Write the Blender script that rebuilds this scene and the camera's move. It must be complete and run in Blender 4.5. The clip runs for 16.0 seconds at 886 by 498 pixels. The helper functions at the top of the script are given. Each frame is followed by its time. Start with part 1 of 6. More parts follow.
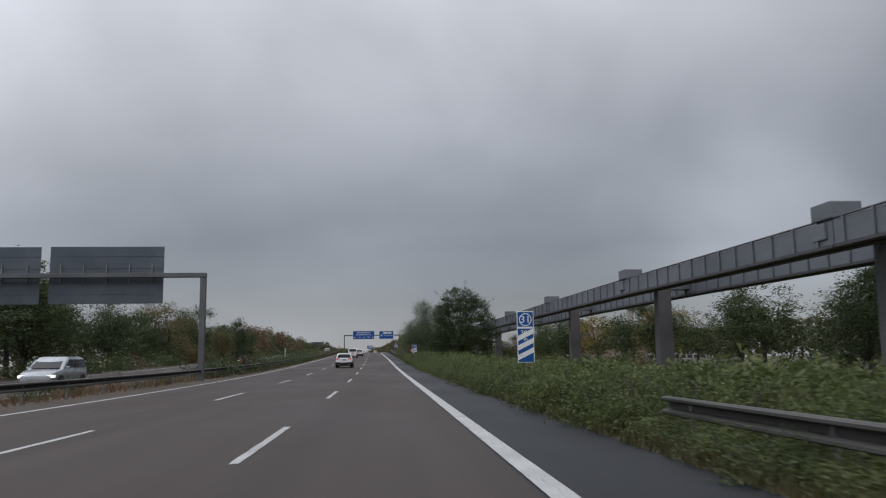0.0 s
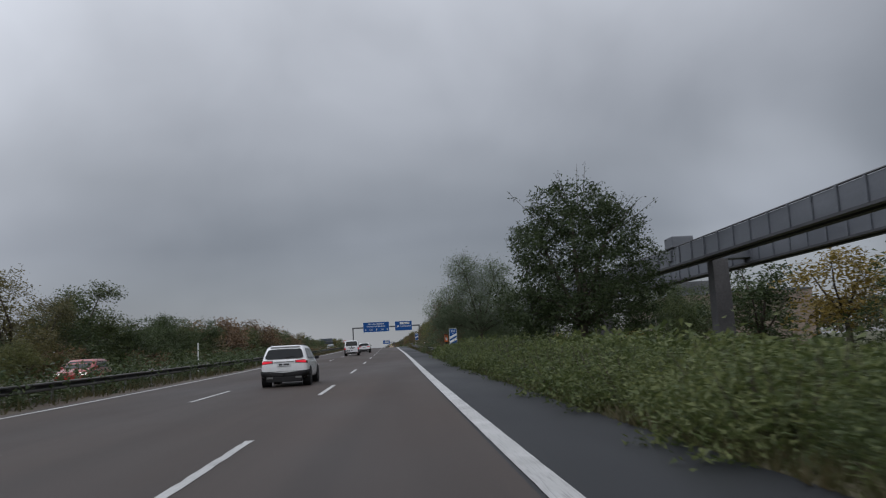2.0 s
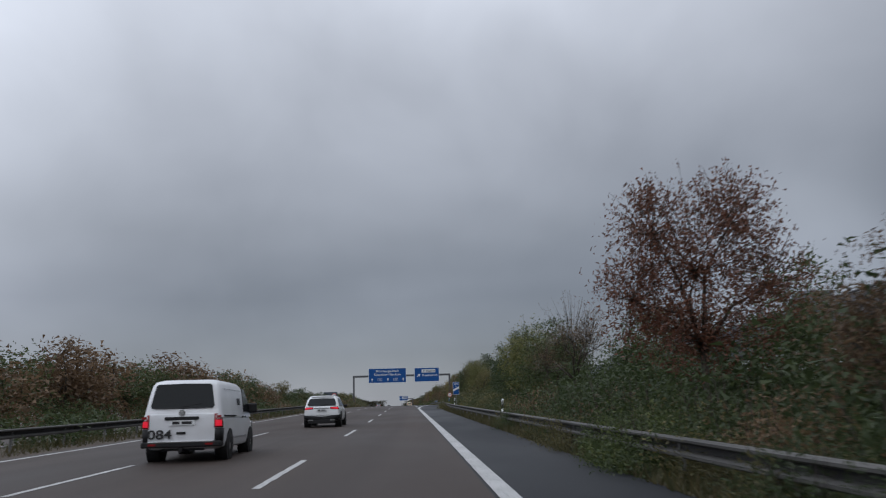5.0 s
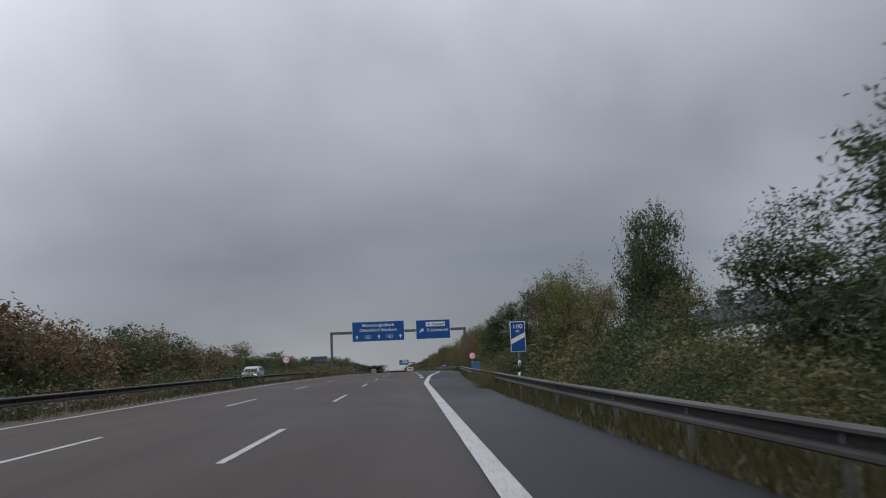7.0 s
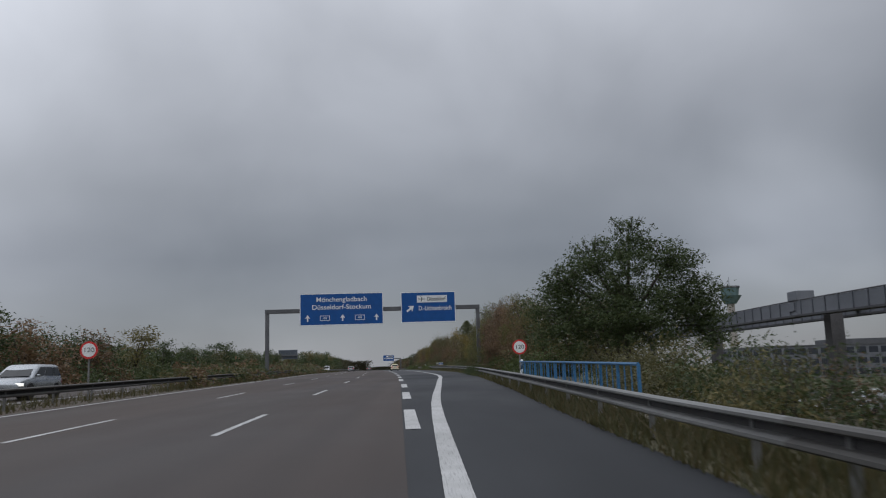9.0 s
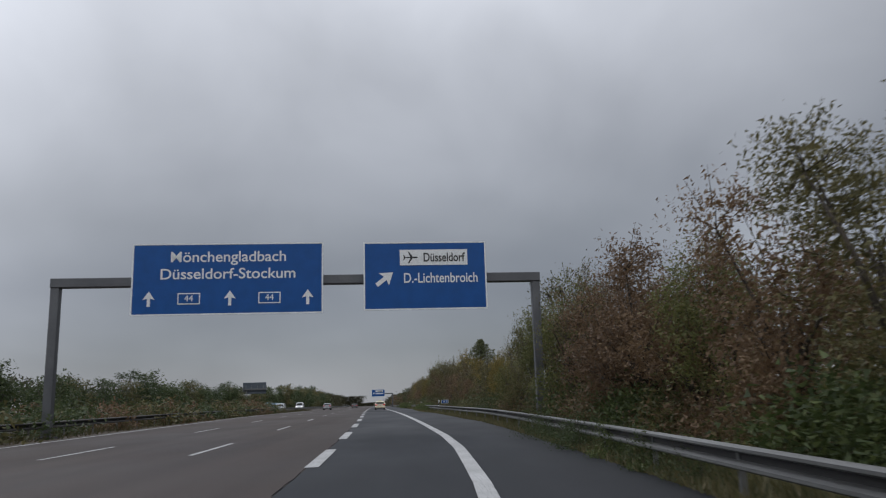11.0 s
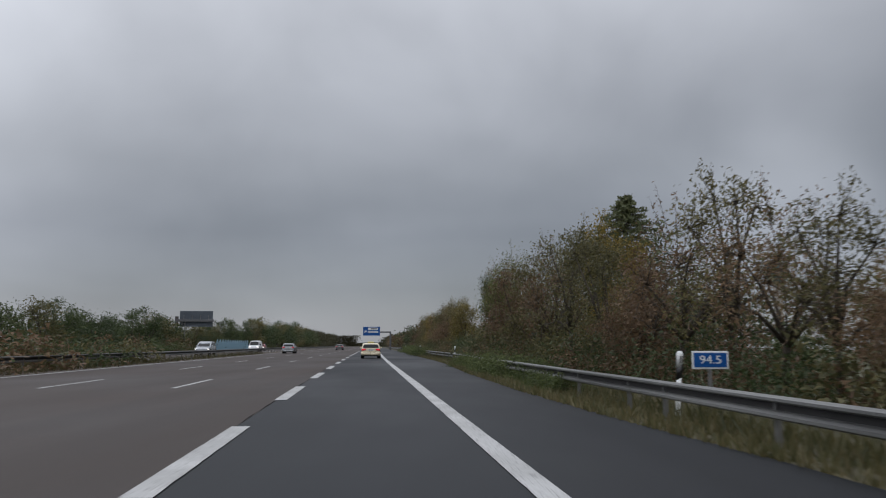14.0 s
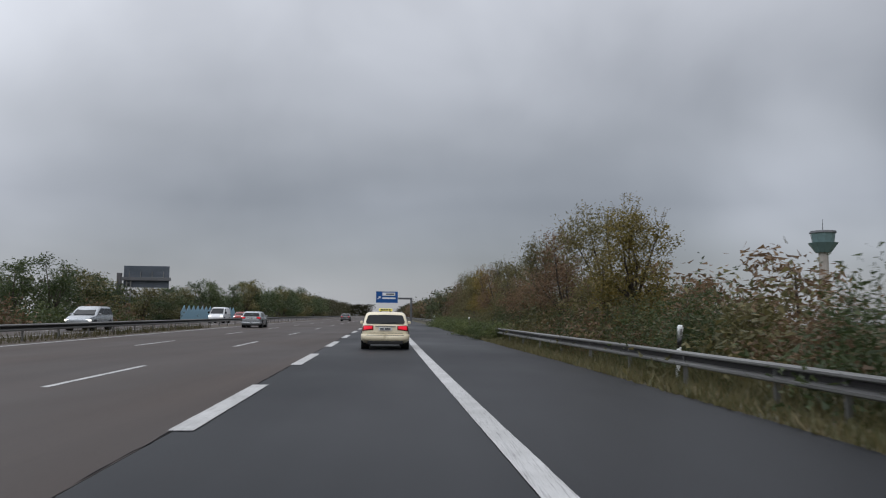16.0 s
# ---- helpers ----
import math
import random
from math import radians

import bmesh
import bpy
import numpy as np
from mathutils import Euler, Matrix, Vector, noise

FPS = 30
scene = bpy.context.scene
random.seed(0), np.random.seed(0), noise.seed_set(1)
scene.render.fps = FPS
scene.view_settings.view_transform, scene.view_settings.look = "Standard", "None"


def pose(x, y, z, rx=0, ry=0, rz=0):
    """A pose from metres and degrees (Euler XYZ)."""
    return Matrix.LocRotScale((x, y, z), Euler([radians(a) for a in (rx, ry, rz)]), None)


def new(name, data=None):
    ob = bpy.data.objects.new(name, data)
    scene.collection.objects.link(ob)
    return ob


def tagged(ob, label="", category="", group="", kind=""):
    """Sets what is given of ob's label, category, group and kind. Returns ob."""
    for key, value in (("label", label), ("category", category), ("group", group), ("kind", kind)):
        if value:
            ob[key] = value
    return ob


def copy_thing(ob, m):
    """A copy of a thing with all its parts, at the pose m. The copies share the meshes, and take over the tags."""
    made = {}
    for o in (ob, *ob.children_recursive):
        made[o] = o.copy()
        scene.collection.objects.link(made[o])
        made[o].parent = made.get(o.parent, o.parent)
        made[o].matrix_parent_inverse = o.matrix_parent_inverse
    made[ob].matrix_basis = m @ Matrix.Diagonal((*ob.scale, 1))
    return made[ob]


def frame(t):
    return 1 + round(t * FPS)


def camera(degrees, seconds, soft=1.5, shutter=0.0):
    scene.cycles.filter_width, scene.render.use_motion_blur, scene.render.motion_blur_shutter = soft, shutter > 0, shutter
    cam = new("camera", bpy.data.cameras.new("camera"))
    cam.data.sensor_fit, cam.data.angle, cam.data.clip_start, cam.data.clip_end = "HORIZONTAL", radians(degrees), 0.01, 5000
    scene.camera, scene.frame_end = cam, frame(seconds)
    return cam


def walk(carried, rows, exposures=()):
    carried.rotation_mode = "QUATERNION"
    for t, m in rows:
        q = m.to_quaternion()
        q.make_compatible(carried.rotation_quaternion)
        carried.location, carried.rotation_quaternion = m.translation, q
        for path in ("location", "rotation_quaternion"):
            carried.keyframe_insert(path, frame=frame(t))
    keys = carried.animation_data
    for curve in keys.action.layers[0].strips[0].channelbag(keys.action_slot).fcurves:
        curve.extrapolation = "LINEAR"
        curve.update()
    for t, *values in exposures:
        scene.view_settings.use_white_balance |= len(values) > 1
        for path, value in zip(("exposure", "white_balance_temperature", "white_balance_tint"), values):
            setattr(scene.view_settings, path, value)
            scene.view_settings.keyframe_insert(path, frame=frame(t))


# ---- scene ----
cam = camera(58.24, 16.0, soft=1.15, shutter=0.13)
PATH = [
    (0, pose(-1.699, 36.672, 1.326, 97.96, 0.80, -3.96)),
    (0.5, pose(-1.587, 50.487, 1.336, 97.77, 1.26, -3.74)),
    (1, pose(-1.560, 65.193, 1.378, 96.44, 2.15, -3.52)),
    (1.5, pose(-1.592, 79.900, 1.459, 97.11, 2.59, -3.21)),
    (2, pose(-1.711, 94.679, 1.582, 97.53, 3.13, -2.64)),
    (2.5, pose(-1.807, 109.447, 1.748, 98.62, 3.27, -1.99)),
    (3, pose(-2.013, 123.490, 1.948, 100.42, 2.53, -1.61)),
    (3.5, pose(-2.212, 137.619, 2.187, 99.62, 1.95, -1.53)),
    (4, pose(-2.420, 151.739, 2.452, 99.94, 1.91, -1.50)),
    (4.5, pose(-2.589, 165.411, 2.721, 100.95, 2.11, -1.41)),
    (5, pose(-2.845, 178.630, 2.983, 101.65, 1.63, -1.30)),
    (7.5, pose(-3.715, 246.679, 4.281, 98.79, 2.62, -1.19)),
    (8, pose(-3.880, 258.815, 4.529, 99.08, 2.29, -1.63)),
    (8.5, pose(-3.950, 271.504, 4.788, 98.55, 2.20, -1.80)),
    (9, pose(-3.897, 284.181, 5.038, 98.78, 1.81, -2.10)),
    (11.5, pose(-2.857, 344.715, 5.959, 101.48, 1.41, -2.48)),
    (12, pose(-3.294, 356.546, 6.101, 99.35, 0.94, -3.12)),
    (12.5, pose(-3.708, 368.168, 6.236, 98.19, 0.34, -3.41)),
    (13, pose(-4.151, 379.791, 6.368, 97.54, -0.06, -3.39)),
    (13.5, pose(-4.601, 391.022, 6.489, 97.23, -0.34, -3.10)),
    (14, pose(-5.112, 402.616, 6.604, 97.19, -0.04, -2.69)),
    (14.5, pose(-5.724, 413.921, 6.705, 96.23, -0.27, -2.43)),
    (15, pose(-6.086, 425.822, 6.795, 94.72, -0.08, -1.94)),
    (15.5, pose(-6.560, 437.301, 6.868, 94.93, -0.18, -1.77)),
    (16, pose(-7.056, 448.497, 6.930, 95.05, -0.62, -1.62)),
]
walk(cam, PATH, [(0, 0.04, 6450, 10), (0.5, -0.06, 6420, 10), (1, 0.06, 6390, 10), (1.5, -0.1, 6360, 10), (2.5, -0.12, 6300, 10), (3, -0.28, 6150, 10), (3.5, -0.09, 6420, 10), (4, -0.12, 6440, 10), (4.5, -0.14, 6430, 10), (5, -0.16, 6180, 10), (7.5, -0.14, 6370, 10), (8, -0.24, 6380, 10), (8.5, -0.04, 6380, 10), (9, -0.17, 6370, 10), (11.5, -0.08, 6400, 10), (12, 0.36, 6480, 10), (12.5, 0.2, 6410, 10), (13, 0.1, 6420, 10), (14, -0.04, 6430, 10), (14.5, 0.1, 6430, 10), (15, 0.3, 6440, 10), (16, 0.17, 6450, 10)])

# ---- world, sun ----
def node(nt, kind, **inputs):
    n = nt.nodes.new(kind)
    for k, v in inputs.items():
        n.inputs[k.replace("_", " ")].default_value = v
    return n

world = bpy.data.worlds.new("overcast_sky")
scene.world = world
world.use_nodes = True
nt = world.node_tree
bg = nt.nodes["Background"]
bg.inputs["Strength"].default_value = 1.0
sky = nt.nodes.new("ShaderNodeTexSky")
sky.sky_type, sky.sun_disc = "NISHITA", False
sky.sun_elevation, sky.sun_rotation = radians(38), radians(200)
tc = nt.nodes.new("ShaderNodeTexCoord")
sep = nt.nodes.new("ShaderNodeSeparateXYZ")
nt.links.new(tc.outputs["Generated"], sep.inputs[0])
# cloud sheet: the direction laid on a flat layer overhead
zc = node(nt, "ShaderNodeMath"); zc.operation = "MAXIMUM"; zc.inputs[1].default_value = 0.0
nt.links.new(sep.outputs["Z"], zc.inputs[0])
za = node(nt, "ShaderNodeMath"); za.operation = "ADD"; za.inputs[1].default_value = 0.42
nt.links.new(zc.outputs[0], za.inputs[0])
div = nt.nodes.new("ShaderNodeVectorMath"); div.operation = "DIVIDE"
comb = nt.nodes.new("ShaderNodeCombineXYZ")
for k in range(3):
    nt.links.new(za.outputs[0], comb.inputs[k])
nt.links.new(tc.outputs["Generated"], div.inputs[0])
nt.links.new(comb.outputs[0], div.inputs[1])
def cloud_noise(scale, detail, offset, source):
    m = nt.nodes.new("ShaderNodeMapping"); m.inputs["Location"].default_value = offset
    n = node(nt, "ShaderNodeTexNoise", Scale=scale, Detail=detail, Roughness=0.5, Distortion=0.3)
    nt.links.new(source, m.inputs[0]); nt.links.new(m.outputs[0], n.inputs["Vector"])
    return n
big = cloud_noise(1.0, 3.0, (3.1, 0.4, 0.0), div.outputs[0])
small = cloud_noise(4.2, 4.0, (7.3, 2.2, 0.0), tc.outputs["Generated"])
# elevation: pale slit over the horizon, dark belly, bright overhead
elev = nt.nodes.new("ShaderNodeValToRGB")
nt.links.new(zc.outputs[0], elev.inputs[0])
for i, (p, c) in enumerate(((0.0, 0.262), (0.03, 0.242), (0.075, 0.218), (0.14, 0.240), (0.22, 0.345), (0.34, 0.52), (0.55, 0.84), (1.0, 1.05))):
    e = elev.color_ramp.elements[i] if i < 2 else elev.color_ramp.elements.new(p)
    e.position, e.color = p, (c * 1.0, c * 1.028, c * (1.135 if p < 0.2 else 1.1), 1)
def scaled(n, lo, hi):
    r = nt.nodes.new("ShaderNodeMapRange")
    r.inputs["From Min"].default_value, r.inputs["From Max"].default_value = 0.3, 0.7
    r.inputs["To Min"].default_value, r.inputs["To Max"].default_value = lo, hi
    nt.links.new(n.outputs["Fac"], r.inputs["Value"])
    return r
f1, f2 = scaled(big, 0.74, 1.32), scaled(small, 0.90, 1.12)
mul = nt.nodes.new("ShaderNodeMath"); mul.operation = "MULTIPLY"
nt.links.new(f1.outputs[0], mul.inputs[0]); nt.links.new(f2.outputs[0], mul.inputs[1])
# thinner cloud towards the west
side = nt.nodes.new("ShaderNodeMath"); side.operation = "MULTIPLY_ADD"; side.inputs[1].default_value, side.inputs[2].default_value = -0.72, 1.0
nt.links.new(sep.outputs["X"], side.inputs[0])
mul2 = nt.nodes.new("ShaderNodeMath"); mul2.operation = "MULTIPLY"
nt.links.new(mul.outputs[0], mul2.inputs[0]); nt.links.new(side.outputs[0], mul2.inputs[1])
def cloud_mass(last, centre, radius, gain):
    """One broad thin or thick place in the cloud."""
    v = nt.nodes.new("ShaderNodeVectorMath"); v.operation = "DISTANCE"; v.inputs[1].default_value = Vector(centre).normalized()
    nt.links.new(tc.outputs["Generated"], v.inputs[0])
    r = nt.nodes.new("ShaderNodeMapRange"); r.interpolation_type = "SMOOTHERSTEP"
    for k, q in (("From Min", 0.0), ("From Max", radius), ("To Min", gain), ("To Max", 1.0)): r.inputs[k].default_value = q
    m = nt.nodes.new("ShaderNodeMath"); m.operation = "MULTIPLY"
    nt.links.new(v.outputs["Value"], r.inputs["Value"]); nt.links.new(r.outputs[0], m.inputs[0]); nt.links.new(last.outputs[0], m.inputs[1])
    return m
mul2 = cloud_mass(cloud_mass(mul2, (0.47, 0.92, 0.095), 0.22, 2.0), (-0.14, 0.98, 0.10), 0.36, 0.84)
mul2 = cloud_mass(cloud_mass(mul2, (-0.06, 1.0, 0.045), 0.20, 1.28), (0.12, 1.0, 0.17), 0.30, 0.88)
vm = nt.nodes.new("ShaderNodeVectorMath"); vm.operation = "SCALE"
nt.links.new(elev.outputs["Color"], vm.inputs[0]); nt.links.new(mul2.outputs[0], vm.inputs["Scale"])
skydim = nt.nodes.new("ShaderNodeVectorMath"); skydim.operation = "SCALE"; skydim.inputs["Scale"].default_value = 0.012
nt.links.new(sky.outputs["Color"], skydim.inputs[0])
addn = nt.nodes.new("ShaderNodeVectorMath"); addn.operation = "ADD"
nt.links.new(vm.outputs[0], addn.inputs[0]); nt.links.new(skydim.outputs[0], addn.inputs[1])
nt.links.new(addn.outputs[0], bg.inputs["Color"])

sun = new("sun", bpy.data.lights.new("sun", "SUN"))
sun.data.energy, sun.data.angle, sun.data.color = 0.5, radians(40), (1.0, 0.97, 0.93)
sun.rotation_euler = (radians(52), 0, radians(20))

# ---- the line of the road ----
KY = np.arange(-60.0, 861.0, 60.0)
KX = np.array([0, 0, 0, -.628, -1.539, -2.685, -3.923, -5.196, -7.851, -10.681, -13.12, -15.57, -18.016, -20.464, -22.911, -25.359])
KZ = np.array([0, 0, 0, .535, 1.651, 2.789, 3.966, 4.782, 5.394, 5.735, 6.103, 6.371, 6.665, 6.953, 7.242, 7.531])
def second(k):
    n = len(k); a = np.eye(n); b = np.zeros(n)
    for i in range(1, n - 1):
        a[i, i - 1:i + 2] = 1, 4, 1
        b[i] = 6 * (k[i - 1] - 2 * k[i] + k[i + 1]) / 3600
    return np.linalg.solve(a, b)
MX, MZ = second(KX), second(KZ)
def spline(k, m, y):
    if y >= 840:
        return k[-1] + (k[-1] - k[-2]) / 60 * (min(y, 1600) - 840)
    if y <= -60:
        return k[0]
    i = int((y + 60) // 60); t = (y - KY[i]) / 60
    return k[i] * (1 - t) + k[i + 1] * t + 600 * (((1 - t) ** 3 - (1 - t)) * m[i] + (t ** 3 - t) * m[i + 1])
def CX(y): return float(spline(KX, MX, y))
def CZ(y): return float(spline(KZ, MZ, y))
def P(x, y, z=0.0): return Vector((CX(y) + x, y, CZ(y) + z))
def pl(table):
    xs, ys = zip(*table)
    return lambda y: float(np.interp(y, xs, ys))
PAVE = pl([(-100, 2.1), (80, 2.1), (166, 2.3), (262, 2.45), (290, 3.0), (304, 3.6), (317, 4.4), (345, 5.8), (367, 6.6), (378, 6.9), (385, 6.7), (411, 6.75), (417, 6.4), (426, 6.3), (440, 6.6), (458, 7.4), (470, 7.6), (1600, 7.7)])
RAIL = pl([(-100, 2.95), (150, 2.95), (190, 2.72), (255, 2.8), (290, 3.5), (296, 3.65), (304, 4.0), (326, 4.95), (350, 6.25), (366, 6.95), (377, 7.35), (384, 7.45), (390, 7.2), (411, 7.2), (422, 7.25), (440, 7.6), (459, 8.3), (470, 8.5), (1600, 8.5)])
EDGE = pl([(-100, 0), (282, 0.0), (288, 0.14), (292, 0.3), (297, 0.45), (303, 0.63), (309, 0.85), (315, 1.15), (322, 1.55), (330, 2.0), (338, 2.45), (346, 2.98), (355, 3.40), (362, 3.54), (370, 3.54), (1600, 3.57)])
def heading(y): return math.atan2(CX(y + 1) - CX(y - 1), 2.0)
def at(x, y, z=0.0, turn=0.0, lift=None):
    """A pose at lateral x, way y, height z over the road, facing along it."""
    p = P(x, y, z) if lift is None else Vector((CX(y) + x, y, lift))
    return Matrix.Translation(p) @ Matrix.Rotation(-heading(y) + turn, 4, "Z")
def GZ(x, y):
    """Height of the open ground."""
    c = CZ(y) - 0.06
    if x > 0:
        e = PAVE(y) + 5.5
        return c - min(max(x - e, 0) * 0.5, c + 0.06)
    return c - min(max(-33.5 - x, 0) * 0.5, c + 0.06)

# ---- materials ----
def material(name, rough=0.6, metal=0.0, spec=0.5):
    m = bpy.data.materials.new(name); m.use_nodes = True
    b = m.node_tree.nodes["Principled BSDF"]
    b.inputs["Roughness"].default_value, b.inputs["Metallic"].default_value, b.inputs["Specular IOR Level"].default_value = rough, metal, spec
    return m, m.node_tree, b
def ramp(t, src, stops):
    r = t.nodes.new("ShaderNodeValToRGB")
    for i, (p, c) in enumerate(stops):
        e = r.color_ramp.elements[i] if i < 2 else r.color_ramp.elements.new(p)
        e.position, e.color = p, (*c, 1)
    t.links.new(src, r.inputs[0])
    return r
def noise_at(t, scale, detail=4.0, stretch=(1, 1, 1), rough=0.55):
    c = t.nodes.new("ShaderNodeTexCoord"); m = t.nodes.new("ShaderNodeMapping"); m.inputs["Scale"].default_value = stretch
    n = node(t, "ShaderNodeTexNoise", Scale=scale, Detail=detail, Roughness=rough)
    t.links.new(c.outputs["Object"], m.inputs[0]); t.links.new(m.outputs[0], n.inputs["Vector"])
    return n
def mixed(t, a, b, fac, how="MIX"):
    x = t.nodes.new("ShaderNodeMix"); x.data_type, x.blend_type = "RGBA", how
    if isinstance(fac, float): x.inputs[0].default_value = fac
    else: t.links.new(fac, x.inputs[0])
    t.links.new(a, x.inputs[6]); t.links.new(b, x.inputs[7])
    return x.outputs[2]
def bump(t, b, src, strength, dist=0.01):
    n = node(t, "ShaderNodeBump", Strength=strength, Distance=dist)
    t.links.new(src, n.inputs["Height"]); t.links.new(n.outputs[0], b.inputs["Normal"])
def surface(name, lo, hi, scale, fine, rough=0.7, rough_var=0.1, metal=0.0, stretch=(1, 1, 1), relief=0.2, spec=0.5, dist=0.01, grain=0.2):
    """Two tones by a broad noise, a fine grain over it, uneven gloss and relief."""
    m, t, b = material(name, rough, metal, spec)
    n1, n2 = noise_at(t, scale, 4.0, stretch), noise_at(t, fine, 3.0)
    r1 = ramp(t, n1.outputs["Fac"], ((0.3, lo), (0.7, hi)))
    r2 = ramp(t, n2.outputs["Fac"], ((0.3, (1 - grain,) * 3), (0.7, (1 + grain,) * 3)))
    t.links.new(mixed(t, r1.outputs[0], r2.outputs[0], 1.0, "MULTIPLY"), b.inputs["Base Color"])
    mr = t.nodes.new("ShaderNodeMapRange")
    mr.inputs["To Min"].default_value, mr.inputs["To Max"].default_value = rough - rough_var, rough + rough_var
    t.links.new(n1.outputs["Fac"], mr.inputs["Value"]); t.links.new(mr.outputs[0], b.inputs["Roughness"])
    if relief: bump(t, b, n2.outputs["Fac"], relief, dist)
    return m
def plain(name, col, rough=0.5, metal=0.0, var=0.06, spec=0.5):
    lo = tuple(c * (1 - var) for c in col); hi = tuple(min(1, c * (1 + var)) for c in col)
    return surface(name, lo, hi, 1.7, 30.0, rough, 0.06, metal, relief=0.03, spec=spec)
def foliage(name, *cols, through_light=0.35):
    """Leaves: a tone for each leaf and for each plant."""
    m, t, b = material(name, 0.55, 0, 0.35)
    g = t.nodes.new("ShaderNodeNewGeometry"); o = t.nodes.new("ShaderNodeObjectInfo")
    a = t.nodes.new("ShaderNodeMath"); a.operation = "MULTIPLY_ADD"; a.inputs[1].default_value = 0.62
    s = t.nodes.new("ShaderNodeMath"); s.operation = "MULTIPLY"; s.inputs[1].default_value = 0.38
    t.links.new(o.outputs["Random"], s.inputs[0]); t.links.new(g.outputs["Random Per Island"], a.inputs[0]); t.links.new(s.outputs[0], a.inputs[2])
    r = ramp(t, a.outputs[0], tuple((i / (len(cols) - 1), c) for i, c in enumerate(cols)))
    t.links.new(r.outputs[0], b.inputs["Base Color"])
    tr = t.nodes.new("ShaderNodeBsdfTranslucent"); mx = t.nodes.new("ShaderNodeMixShader"); mx.inputs[0].default_value = through_light
    t.links.new(r.outputs[0], tr.inputs["Color"])
    t.links.new(b.outputs[0], mx.inputs[1]); t.links.new(tr.outputs[0], mx.inputs[2])
    t.links.new(mx.outputs[0], t.nodes["Material Output"].inputs[0])
    return m
def glow(name, col, strength, base=None):
    m, t, b = material(name, 0.25)
    b.inputs["Base Color"].default_value = (*(base or col), 1)
    b.inputs["Emission Color"].default_value, b.inputs["Emission Strength"].default_value = (*col, 1), strength
    return m

# main lanes: worn warm-grey asphalt, damp, with streaks along the road
def road_material(name, lo, hi, rough, var, spec):
    m, t, b = material(name, rough, 0, spec)
    streak = noise_at(t, 1.0, 4.0, (0.9, 0.012, 1)); blotch = noise_at(t, 0.16, 3.0, (1, 0.35, 1)); grain = noise_at(t, 55.0, 2.0)
    r1 = ramp(t, streak.outputs["Fac"], ((0.32, lo), (0.68, hi)))
    r2 = ramp(t, blotch.outputs["Fac"], ((0.35, (0.84, 0.84, 0.85)), (0.65, (1.12, 1.11, 1.1))))
    r3 = ramp(t, grain.outputs["Fac"], ((0.3, (0.72, 0.72, 0.72)), (0.7, (1.25, 1.25, 1.25))))
    c = mixed(t, r1.outputs[0], r2.outputs[0], 1.0, "MULTIPLY")
    t.links.new(mixed(t, c, r3.outputs[0], 1.0, "MULTIPLY"), b.inputs["Base Color"])
    mr = t.nodes.new("ShaderNodeMapRange"); mr.inputs["From Min"].default_value, mr.inputs["From Max"].default_value = 0.3, 0.7
    mr.inputs["To Min"].default_value, mr.inputs["To Max"].default_value = rough - var, rough + var
    t.links.new(blotch.outputs["Fac"], mr.inputs["Value"]); t.links.new(mr.outputs[0], b.inputs["Roughness"])
    bump(t, b, grain.outputs["Fac"], 0.35, 0.006)
    return m
M_LANES = road_material("worn_asphalt", (0.0360, 0.0270, 0.0230), (0.0540, 0.0410, 0.0350), 0.64, 0.10, 0.22)
M_DARK = road_material("dark_asphalt", (0.0058, 0.0070, 0.0094), (0.0118, 0.0132, 0.0166), 0.54, 0.10, 0.20)
def paint_material():
    m, t, b = material("road_paint", 0.6)
    n = noise_at(t, 9.0, 6.0, (7.0, 0.22, 1), 0.6); w = noise_at(t, 0.9, 3.0); grain = noise_at(t, 60.0, 2.0)
    r1 = ramp(t, n.outputs["Fac"], ((0.28, (0.20, 0.195, 0.195)), (0.48, (0.45, 0.45, 0.445))))
    r2 = ramp(t, w.outputs["Fac"], ((0.3, (0.76, 0.76, 0.75)), (0.7, (1.06, 1.06, 1.06))))
    r3 = ramp(t, grain.outputs["Fac"], ((0.3, (0.85, 0.85, 0.85)), (0.7, (1.1, 1.1, 1.1))))
    c = mixed(t, r1.outputs[0], r2.outputs[0], 1.0, "MULTIPLY")
    t.links.new(mixed(t, c, r3.outputs[0], 1.0, "MULTIPLY"), b.inputs["Base Color"])
    ribs = t.nodes.new("ShaderNodeTexWave"); ribs.bands_direction = "Y"
    ribs.inputs["Scale"].default_value, ribs.inputs["Distortion"].default_value = 1.3, 0.6
    co = t.nodes.new("ShaderNodeTexCoord"); t.links.new(co.outputs["Object"], ribs.inputs["Vector"])
    bump(t, b, ribs.outputs["Fac"], 0.5, 0.008)
    return m
M_PAINT = paint_material()
M_TAR = surface("tar_seam", (0.004, 0.004, 0.0045), (0.010, 0.010, 0.011), 2.0, 20.0, 0.9, 0.05, relief=0.4, spec=0.1)
M_GROUND = surface("field_ground", (0.045, 0.055, 0.022), (0.085, 0.075, 0.040), 0.12, 3.0, 0.9, 0.05, relief=0.6, dist=0.05)
M_EARTH = surface("bare_earth", (0.062, 0.040, 0.030), (0.072, 0.060, 0.040), 0.35, 5.0, 0.9, 0.05, relief=0.6, dist=0.04)
M_VERGE = surface("verge_soil", (0.055, 0.052, 0.027), (0.095, 0.080, 0.044), 0.5, 6.0, 0.9, 0.05, relief=0.6, dist=0.03)
